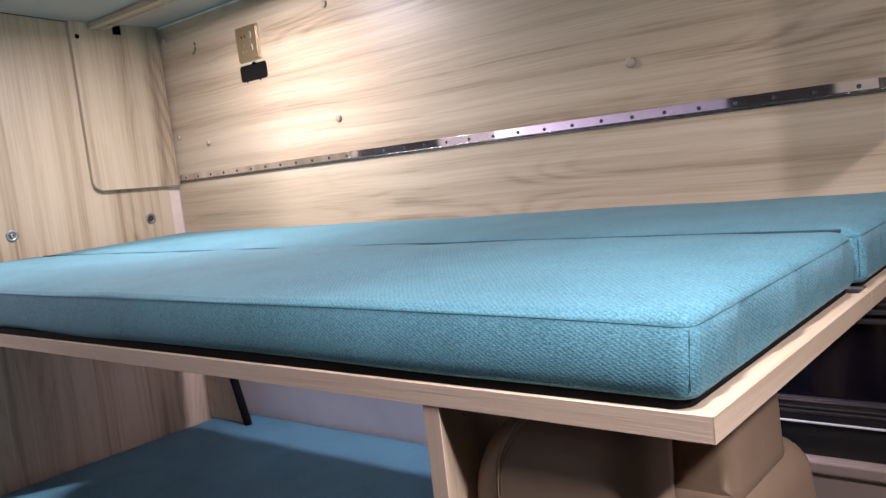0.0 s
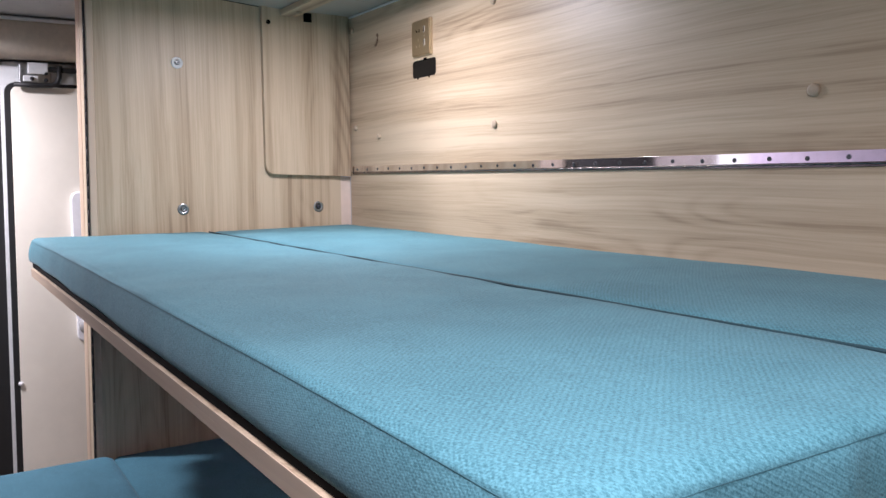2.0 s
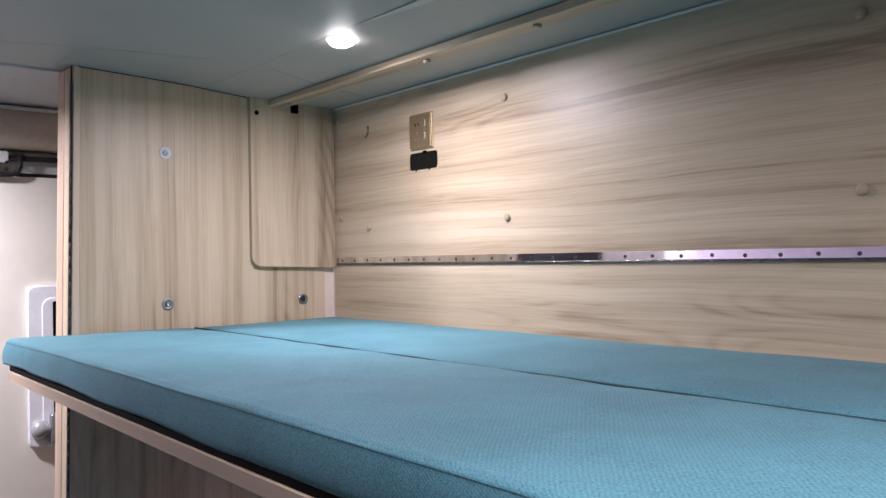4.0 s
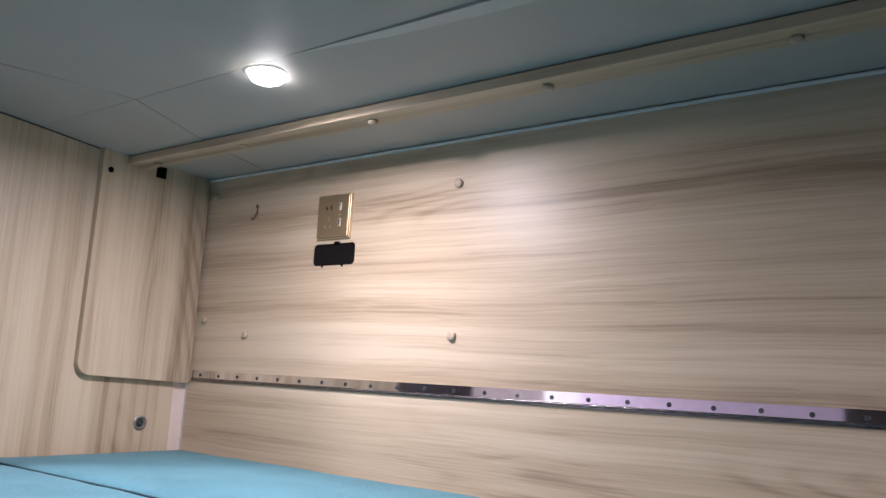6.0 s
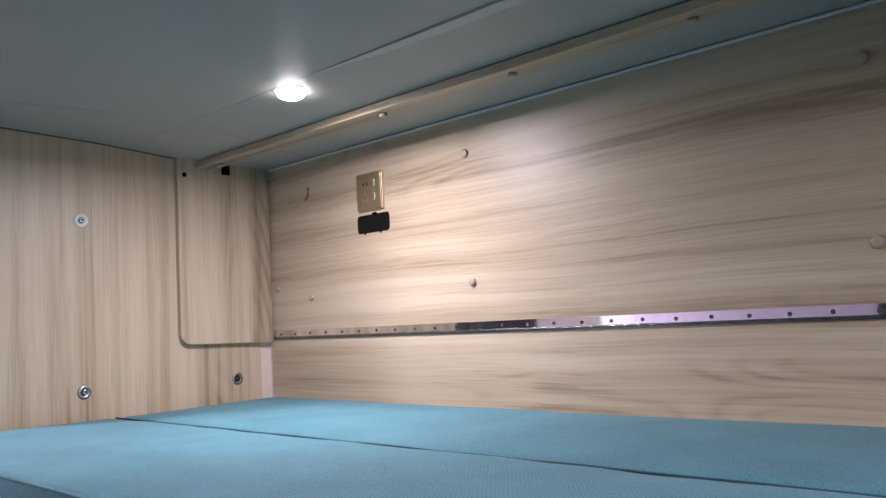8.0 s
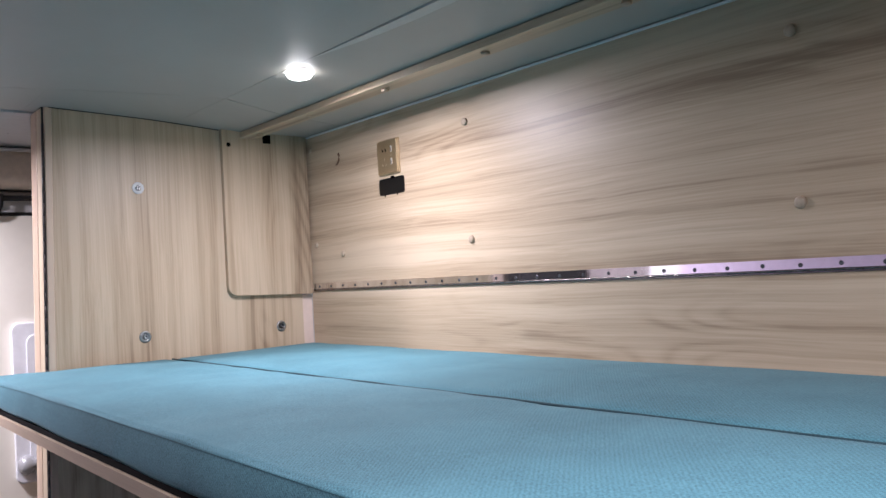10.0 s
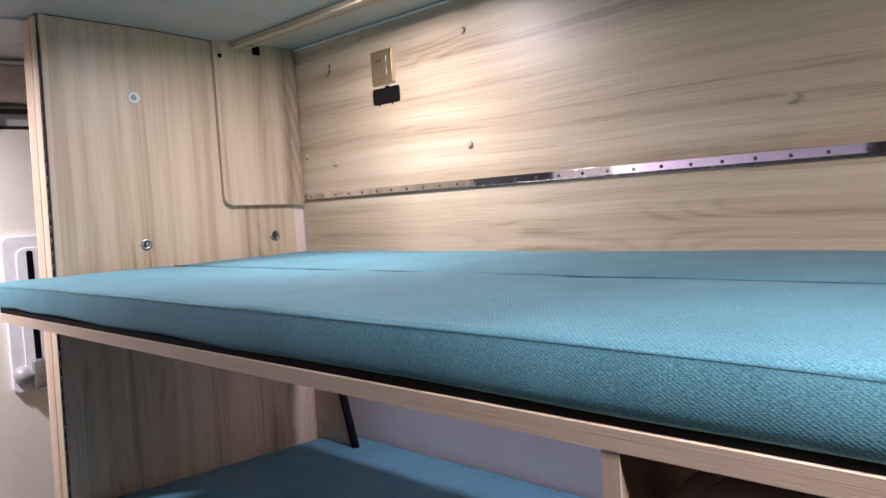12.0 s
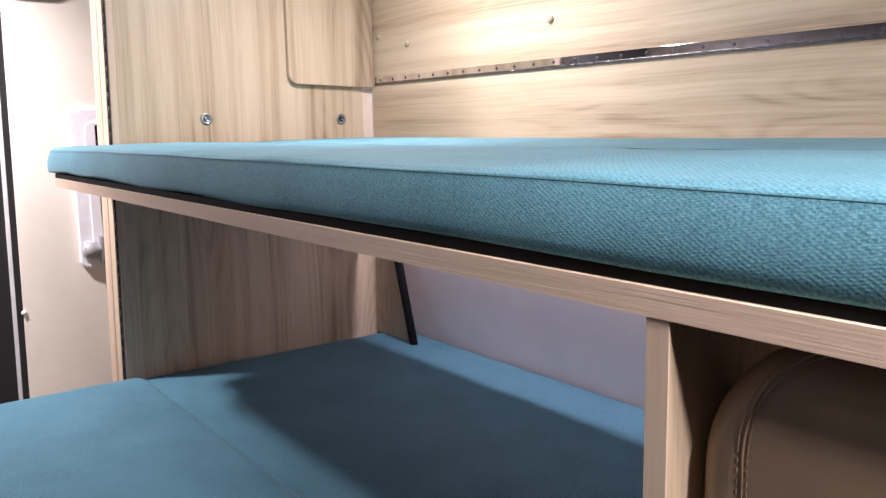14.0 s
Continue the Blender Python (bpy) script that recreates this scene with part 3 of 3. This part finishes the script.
# ---- downlights ----
def downlight(x, y, label):
    root = thing("downlight", label, "ceiling light", group="ceiling downlights", at=(x, y, ceil_z(y)))
    part("rim", turned([(0.0272, -0.0005), (0.0272, -0.0014), (0.0300, -0.0018), (0.0340, -0.0010), (0.0352, 0.0)], Matrix(), 40), CEILING, root, smooth=True)
    part("diffuser", turned([(0, -0.0160), (0.008, -0.0158), (0.0155, -0.0147), (0.0215, -0.0122), (0.0252, -0.0085), (0.0268, -0.0042), (0.0270, -0.001), (0, -0.0005)], Matrix(), 40), LENS, root, "glowing round diffuser", True)


# The third fixture is made up to house the fill lamp, out of view.
for lx, ly in DOWNLIGHTS:
    downlight(lx, ly, "small round white LED downlight, lit, in the ceiling; the third is added fill")

# ---- berth boards ----
def berth_board(label, y0, y1, x0, x1):
    root = thing("bunk_board", label, "bed board", group="bunk boards", at=((x0 + x1) / 2, (y0 + y1) / 2, BOARD_TOP - BOARD_T))
    m = Matrix.Translation((-(x0 + x1) / 2, -(y0 + y1) / 2, -(BOARD_TOP - BOARD_T)))
    z0, z1 = BOARD_TOP - BOARD_T, BOARD_TOP
    part("board", local(box(x0 + 0.001, x1 - 0.001, y0 + 0.001, y1 - 0.001, z0, z1, 0.0004), m), OAK_Y, root)
    # Unseen dark sheet, added to cut light bounced off the underside.
    part("backing", local(box(x0 + 0.004, x1 - 0.004, y0 + 0.004, y1 - 0.004, z0 - 0.0006, z0 - 0.0001), m), BOUNCE_CURB, root, "unseen dark sheet added to curb bounce under the bunk")
    part("edge_band", local(box(x0 + 0.0012, x1 - 0.0012, y0, y0 + 0.0009, z0 - 0.0001, z1 + 0.0002), m), OAK_EDGE, root, "pale oak front edge band")
    part("edge_band", local(box(x1 - 0.0009, x1, y0 + 0.0002, y1 - 0.001, z0 - 0.0001, z1 + 0.0002), m), OAK_Y, root)
    return root


berth_board("oak laminate front bunk board with pale edge bands", FRONT, JOINT - 0.0006, HEAD, FOOT)
berth_board("oak laminate rear bunk board against the wall", JOINT + 0.0006, -0.004, 0.02, FOOT)
flap = thing("board_hinge", "dark steel flap hinge across the bunk board joint", "hinge", at=(FOOT - 0.02, JOINT, BOARD_TOP))
part("leaf", box(-0.9, 0.012, -0.016, -0.0015, 0.0006, 0.0020, 0.0003), DARK_STEEL, flap)
part("leaf", box(-0.9, 0.012, 0.0015, 0.016, 0.0006, 0.0020, 0.0003), DARK_STEEL, flap)
part("pin", turned([(0, -0.45), (0.0022, -0.45), (0.0022, 0.462), (0, 0.462)], pose(-0.45, 0, 0.0022, 0, 90, 0), 10), STEEL, flap, smooth=True)

cushion("bunk_cushion", "teal woven fabric bunk cushion along the open side", 0.014, 1.906, -0.850, -0.4295, 1.0480, 1.1075, TEAL, 1, 0.005, r=0.014, lift=0.008, puff=0.0055, lean=0.007, pad=0.0058, nose=0.058)
cushion("bunk_cushion", "teal woven fabric bunk cushion against the oak wall", 0.022, 1.912, -0.4265, -0.010, 1.0480, 1.1080, TEAL, 2, 0.005, r=0.014, lift=0.001, puff=0.002, pad=0.0058)

# ---- partition under the berth ----
tagged(new("partition"), "upright oak partition board carrying the bunk", "partition")
partition = bpy.data.objects["partition"]
part("board", box(1.6665, 1.6825, -0.8505, -0.112, 0.0, BOARD_TOP - BOARD_T - 0.0008), OAK_V, partition)
part("edge_band", box(1.6660, 1.6830, -0.8522, -0.8508, 0.0, BOARD_TOP - BOARD_T - 0.0008), OAK_EDGE_V, partition, "pale edge band")

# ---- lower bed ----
cushion("bed_cushion", "teal fabric cushion of the lower bed, the bunk's shade darkened into its fabric", 0.004, 1.664, -0.690, 0.078, 0.475, 0.547, TEAL_SHADED, 5, 0.006, 0.002, 0.02)
cushion("bed_cushion", "teal fabric aisle cushion of the lower bed, in the shade-darkened fabric", 0.040, 1.664, -1.30, -0.695, 0.475, 0.566, TEAL_SHADED, 6, 0.004, 0.002, 0.03)
base = thing("bed_box", "oak laminate storage box under the lower bed", "storage box", at=(0.85, -0.6, 0))
part("box_body", box(-0.83, 0.812, -0.68, 0.68, 0.0, 0.471, 0.002), OAK_V, base)

# ---- van side below the berth ----
low = bmesh.new()
prof = [(0.112, 0.0), (0.108, 0.33), (0.088, 0.55), (0.064, 0.68), (0.043, 0.78), (0.018, 0.90), (0.003, 1.023)]
rows = [[low.verts.new((x, y, z)) for y, z in prof] for x in (-0.62, 1.666)]
back = [[low.verts.new((x, y + 0.02, z)) for y, z in prof] for x in (-0.62, 1.666)]
for i in range(len(prof) - 1):
    low.faces.new((rows[0][i], rows[0][i + 1], rows[1][i + 1], rows[1][i]))
    low.faces.new((back[0][i], back[0][i + 1], back[1][i + 1], back[1][i]))
tagged(finish("wall_lining", low, SHELL, smooth=True), "smooth lavender-grey van side lining below the bunk", "wall", kind="structure")
strip = thing("seal_strip", "black rubber strip running down the van side", "strip")
part("strip", tube([(0.213, -0.010, 0.46), (0.172, -0.010, 0.60), (0.114, -0.009, 0.79), (0.045, -0.008, 1.02)], 0.0115, n=10), UNDERLAY, strip, smooth=True)
part("return_board", slab([(0.001, 0.549), (0.180, 0.549), (0.038, 1.02), (0.001, 1.02)], 0.006, WALL_Y @ pose(0, 0, 0.001)), OAK_V, end)

# ---- window side beyond the partition ----
win = thing("window_1", "dark side window with grey frame and pleated blind", "window", kind="structure")
part("pane", box(1.50, 3.6, 0.040, 0.046, 0.765, 0.902), GLASS_DARK, win)
part("window_frame", box(1.50, 3.6, 0.026, 0.046, 0.742, 0.768, 0.003), FRAME_GREY, win)
for z in (0.7455, 0.7525, 0.7625):
    part("frame_ridge", box(1.50, 3.6, 0.0225, 0.0262, z, z + 0.0030, 0.001), FRAME_GREY, win)
part("bright_bead", box(1.50, 3.6, 0.019, 0.024, 0.7284, 0.7310, 0.0005), TRIM, win)
part("lower_seal", box(1.50, 3.6, 0.030, 0.046, 0.6705, 0.7415), RUBBER, win)
part("upper_rail", box(1.50, 3.6, 0.015, 0.04, 0.915, 0.923, 0.002), FRAME_GREY, win)
part("upper_rail", box(1.50, 3.6, 0.017, 0.04, 0.900, 0.908, 0.002), FRAME_GREY, win)
for i in range(12):
    part("blind_pleat", local(box(1.50, 3.6, -0.004, 0.004, -0.0035, 0.0035, 0.001), pose(0, 0.026, 0.9295 + 0.0085 * i, 35, 0, 0)), FRAME_GREY, win)
side = thing("side_trim", "beige moulded trim below the dark window", "trim", kind="structure")
part("sill", box(1.684, 3.6, 0.004, 0.06, 0.648, 0.670, 0.004), BEIGE_TRIM, side)
part("panel", box(1.684, 3.6, 0.016, 0.06, 0.0, 0.6475, 0.004), BEIGE_TRIM, side)


# ---- vehicle seats ----
def seat_slab(pts, y0, y1, edge):
    """A padded slab: outline in xz, from y0 (front) to y1, with a generously rounded rim."""
    bm = bmesh.new()
    cx, cz = sum(p[0] for p in pts) / len(pts), sum(p[1] for p in pts) / len(pts)
    prof = [(edge * (1 - math.sin(radians(a))), y0 + edge * (1 - math.cos(radians(a)))) for a in range(0, 91, 15)]
    prof += [(edge * (1 - math.cos(radians(a))), y1 - edge + edge * math.sin(radians(a))) for a in range(0, 91, 30)]
    rings = []
    for inset, y in prof:
        ring = []
        for i, (x, z) in enumerate(pts):
            (ax, az), (bx, bz) = pts[i - 1], pts[(i + 1) % len(pts)]
            n = Vector((bz - az, ax - bx)).normalized()
            ring.append(bm.verts.new((x - n.x * inset, y, z - n.y * inset)))
        rings.append(ring)
    n = len(pts)
    for a, b in zip(rings, rings[1:]):
        for i in range(n):
            bm.faces.new((a[i], a[(i + 1) % n], b[(i + 1) % n], b[i]))
    bm.faces.new(rings[0][::-1])
    bm.faces.new(rings[-1])
    return bm


def rounded_top(xl, xr, zb, zt, rl, rr, flare):
    """An upright outline, anticlockwise, with two rounded upper corners, that widens by flare towards its foot."""
    pts = [(xl - flare, zb), (xr + flare, zb)]
    pts += [(xr + flare * (1 - k / 6), zb + (zt - rr - zb) * k / 6) for k in range(1, 6)]
    pts += [(xr - rr + rr * math.cos(radians(a)), zt - rr + rr * math.sin(radians(a))) for a in range(0, 91, 9)]
    pts += [(xl + rl + rl * math.cos(radians(a)), zt - rl + rl * math.sin(radians(a))) for a in range(90, 181, 9)]
    pts += [(xl - flare * k / 6, zt - rl - (zt - rl - zb) * k / 6) for k in range(1, 6)]
    return pts


def stitched(parent, path, off_list, count):
    part("seam", tube(path, 0.0006), STITCH, parent, "sewn seam", True)
    for off in off_list:
        for i in range(count):
            f = (i + 0.5) / count * (len(path) - 1)
            a, b = Vector(path[int(f)]), Vector(path[int(f) + 1])
            p, d = a.lerp(b, f - int(f)), (b - a).normalized()
            q = p + Vector((d.z, 0, -d.x)) * off
            part("stitch", tube([q - d * 0.0014, q + d * 0.0014], 0.00035, n=4), STITCH, parent)


seat = thing("vehicle_seat", "beige leatherette vehicle seat back with twin stitching under the bunk", "seat", group="vehicle seats", at=(1.743, -0.765, 0.45))
out = [(x - 1.76, z - 0.45) for x, z in rounded_top(1.703, 1.868, 0.45, 1.0230, 0.092, 0.03, 0.004)]
part("backrest", seat_slab(out, -0.072, 0.012, 0.030), LEATHER, seat, smooth=True)
path = [(-0.018, -0.0723, 0.05 + 0.45 * k / 24) for k in range(25)]
path += [(-0.018 + 0.082 * (1 - math.cos(radians(a))), -0.0723, 0.50 + 0.080 * math.sin(radians(a))) for a in range(8, 73, 8)]
stitched(seat, path, (-0.0032, 0.0032), 95)
part("seat_base", box(-0.045, 0.45, -0.065, 0.11, -0.12, 0.02, 0.03, 3), LEATHER, seat, smooth=True)
part("pedestal", box(-0.02, 0.35, -0.05, 0.10, -0.45, -0.115, 0.01), RUBBER, seat)

seat = thing("vehicle_seat", "beige leatherette seat with separate upper bolster beside the window", "seat", group="vehicle seats", at=(1.740, -0.525, 0.45))
out = [(x - 1.76, z - 0.45) for x, z in rounded_top(1.781, 1.846, 0.850, 1.0230, 0.02, 0.03, 0.005)]
part("headrest", seat_slab(out, -0.070, 0.08, 0.018), LEATHER, seat, smooth=True)
out = [(x - 1.76, z - 0.45) for x, z in rounded_top(1.760, 1.868, 0.45, 0.872, 0.03, 0.045, 0.045)]
part("backrest", seat_slab(out, -0.078, 0.12, 0.022), LEATHER, seat, smooth=True)
part("seat_base", box(-0.045, 0.45, -0.06, 0.16, -0.12, 0.02, 0.03, 3), LEATHER, seat, smooth=True)
part("pedestal", box(-0.02, 0.35, -0.03, 0.10, -0.45, -0.115, 0.01), RUBBER, seat)

# ---- rear doors of the van ----
DX = -0.62


def door_leaf(name, y0, y1, z0, z1, label, lining):
    """A van rear door: painted frame, rubber gasket, smooth inner panel."""
    root = thing(name, label, "door", kind="structure", at=(DX, (y0 + y1) / 2, z0))
    cy = (y0 + y1) / 2
    w, h = (y1 - y0) / 2, (z1 - z0) / 2
    at = WALL_X @ pose(0, h, 0)
    part("door_frame", slab(outline(w, h, 0.02, 4), 0.03, at @ pose(0, 0, -0.04), 0.002), PAINT, root, "white painted metal frame")
    part("gasket", slab(outline(w - 0.010, h - 0.033, 0.03, 5), 0.006, at @ pose(0, -0.028, -0.0095), 0.002), RUBBER, root, "black rubber gasket")
    part("inner_panel", slab(outline(w - 0.027, h - 0.043, 0.022, 5), 0.008, at @ pose(0, -0.029, -0.0085), 0.002), lining, root, "smooth inner panel")
    return root


right = door_leaf("door_1", -0.850, -0.02, 0.25, 1.599, "van rear door with cream inner panel and black gasket", CREAM)
# The left inner panel is toned dark for the hinge's dull reflection.
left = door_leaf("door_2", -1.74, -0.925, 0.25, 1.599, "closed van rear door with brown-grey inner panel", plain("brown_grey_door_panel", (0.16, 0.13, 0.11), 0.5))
tagged(finish("door_seal", box(DX - 0.06, DX - 0.018, -0.935, -0.842, 0.25, 1.604), RUBBER), "black rubber seal between the rear doors", "seal", kind="structure")


def in_door(ob_root, bm):
    return local(bm, Matrix.Translation(-ob_root.location))


for root, ys in ((right, -0.822), (left, -0.960)):
    part("button", in_door(root, turned([(0, 0), (0.0075, 0), (0.0070, 0.004), (0.004, 0.006), (0, 0.0065)], pose(DX, ys, 0.622, 0, 90, 0), 16)), PLASTIC, root, "white fixing button", True)
# top bracket with its guide arm and bar
part("bracket", in_door(right, box(DX - 0.012, DX + 0.012, -0.800, -0.712, 1.535, 1.592, 0.003)), STEEL, right, "grey steel top bracket")
part("bracket", in_door(right, box(DX + 0.0121, DX + 0.026, -0.777, -0.722, 1.562, 1.596, 0.003)), PAINT, right)
part("bracket", in_door(right, box(DX + 0.0121, DX + 0.020, -0.790, -0.748, 1.540, 1.558, 0.002)), PAINT, right)
part("latch_arm", in_door(right, tube([(DX + 0.02, -0.690, 1.590), (DX + 0.02, -0.691, 1.555), (DX + 0.02, -0.698, 1.538), (DX + 0.02, -0.714, 1.530), (DX + 0.02, -0.760, 1.529), (DX + 0.02, -0.815, 1.530)], 0.0075, n=8)), RUBBER, right, smooth=True)
part("bar", in_door(right, box(DX - 0.005, DX + 0.02, -0.722, -0.05, 1.572, 1.586, 0.003)), RUBBER, right)
for yy, zz in ((-0.766, 1.548), (-0.728, 1.545), (-0.728, 1.566)):
    part("bracket_bolt", in_door(right, turned([(0, 0), (0.006, 0), (0.006, 0.005), (0, 0.006)], pose(DX + 0.0205, yy, zz, 0, 90, 0), 12)), RUBBER, right)
part("bracket", in_door(left, box(DX - 0.012, DX + 0.010, -1.00, -0.935, 1.535, 1.588, 0.006)), PAINT, left)
# the uprights of the doors lean like the post before them
for root in (right, left):
    for child in root.children:
        for v in child.data.vertices:
            if v.co.y + root.location.y < -0.6:
                v.co.y += 0.020 * (v.co.z + root.location.z - 1.13)
# latch with its lever on the door
latch = thing("door_latch", "white plastic latch plate with grey turning lever on the van door", "latch", at=(DX, -0.604, 0.971))
part("plate", slab(outline(0.062, 0.237, 0.022, 5), 0.016, WALL_X, 0.005), PLASTIC, latch)
part("raised_rim", slab(outline(0.040, 0.200, 0.026, 6), 0.0205, WALL_X @ pose(0.016, 0, 0), 0.003), PLASTIC, latch)
part("slot", slab(outline(0.009, 0.175, 0.006, 4), 0.0215, WALL_X @ pose(0.013, 0.015, 0), 0.0005), BLACK, latch)
part("lever_block", box(0.018, 0.045, -0.010, 0.024, -0.226, -0.138, 0.006, 2), GREY_PLASTIC, latch, smooth=True)
part("lever_knob", turned([(0, 0), (0.011, 0.0), (0.013, 0.010), (0.023, 0.018), (0.029, 0.032), (0.026, 0.046), (0.016, 0.055), (0, 0.058)], pose(0.034, -0.004, -0.182, 90, 0, -25), 20), plain("satin_grey_knob", (0.42, 0.42, 0.43), 0.25, 0.2), latch, "rounded chrome lever knob", True)

# header above the doors
hm = bmesh.new()
prof = [(DX - 0.03, 1.606), (DX + 0.035, 1.604), (DX + 0.065, 1.616), (DX + 0.078, 1.640), (DX + 0.075, 1.675), (DX + 0.055, 1.712)]
rows = [[hm.verts.new((x, y, z)) for x, z in prof] for y in (-1.80, 0.05)]
for i in range(len(prof) - 1):
    hm.faces.new((rows[0][i], rows[0][i + 1], rows[1][i + 1], rows[1][i]))
tagged(finish("headliner", hm, LINER, smooth=True), "beige padded headliner over the rear doors", "headliner", kind="structure")
tagged(finish("trim", tube([(DX + 0.062, -1.80, 1.714), (DX + 0.062, -0.9, 1.716), (DX + 0.062, 0.04, 1.714)], 0.006, n=8), TRIM, smooth=True), "white bead along the headliner", "trim", kind="structure")
rf = bmesh.new()
box(DX - 0.05, -0.076, -1.80, 0.05, 1.726, 1.734, bm=rf)
tagged(finish("ceiling", rf, PAINT), "pale roof lining in front of the rear doors", "ceiling", kind="structure")

# ---- the rest of the van, closing the space ----
# The floor is out of view and toned dark to curb bounced light.
tagged(finish("floor", box(-0.8, 4.2, -1.85, 0.12, -0.03, 0.0), FLOOR), "grey vinyl van floor", "floor", kind="structure")
# Dark tone of unseen walls, picked to cut bounce under the bunk.
UNSEEN_DARK = plain("dark_unseen_wall", (0.030, 0.025, 0.024), 0.6)
tagged(finish("wall_south", box(-0.5, 4.2, -1.83, -1.80, 0.0, 1.12), UNSEEN_DARK), "unseen lower aisle wall, kept dark to curb bounce", "wall", kind="structure")
tagged(finish("wall_south", box(-0.5, 4.2, -1.83, -1.80, 1.4205, 1.76), UNSEEN_DARK), "unseen upper aisle wall, kept dark to curb bounce", "wall", kind="structure")
# Unseen panels, toned for the hinge's reflection; lavender light is put into one colour.
REFLECTED_GREY = plain("grey_reflected_panel", (0.25, 0.22, 0.22), 0.5)
LAVENDER_LIGHT = plain("lavender_light_panel", (0.74, 0.62, 0.82), 0.5)
for x0, x1, stuff_of, words in ((-0.5, -0.15, REFLECTED_GREY, "unseen grey panel for the hinge's reflection"), (-0.15, 0.01, PLASTIC, "unseen white panel for the bright spot in the hinge's reflection"),
                                (0.01, 0.95, LAVENDER_LIGHT, "unseen panel with lavender light put into its colour for the hinge's reflection"), (0.95, 1.34, UNSEEN_DARK, "unseen dark panel for the hinge's reflection"),
                                (1.34, 1.75, LINER, "unseen beige panel for the hinge's reflection"), (1.75, 4.2, UNSEEN_DARK, "unseen front part of the aisle wall, kept dark to curb bounce")):
    tagged(finish("wall_south", box(x0, x1 - 0.0005, -1.83, -1.80, 1.1205, 1.42), stuff_of), words, "wall", kind="structure")
# Unseen and black for the dark stretch of the hinge's reflection.
tagged(finish("wall_south", box(-0.8, -0.5005, -1.83, -1.80, 0.0, 1.76), RUBBER), "unseen dark rear panel for the hinge's reflection", "wall", kind="structure")
# Unseen end wall, made dark so little light bounces back.
tagged(finish("wall_east", box(4.2, 4.23, -1.83, 0.12, 0.0, 1.75), plain("dark_end_wall", (0.06, 0.055, 0.05), 0.9)), "unseen end wall, kept dark to curb bounce", "wall", kind="structure")
tagged(finish("wall_rear", box(DX - 0.10, DX - 0.062, -1.83, 0.12, 0.0, 1.75), PAINT), "painted van rear behind the doors", "wall", kind="structure")
tagged(finish("wall_outer", box(-0.8, 4.2, 0.122, 0.14, 0.0, 1.75), PAINT), "painted van outer skin", "wall", kind="structure")
# Dark box out of view, added for the same reflected stretch.
tagged(finish("wall_corner", box(-0.590, -0.50, -1.795, -1.34, 0.0, 1.722), RUBBER), "unseen dark box added for the hinge's reflection", "wall", kind="structure")
led = thing("led_strip", "cool white LED strip behind a batten under the bunk", "light", at=(0.88, -0.04, 1.0205))
part("batten", box(-0.80, 0.79, -0.020, -0.005, -0.065, 0.0025), OAK_H, led)
part("diffuser", box(-0.80, 0.80, -0.003, 0.006, -0.0015, 0.0022), LENS_COOL, led)
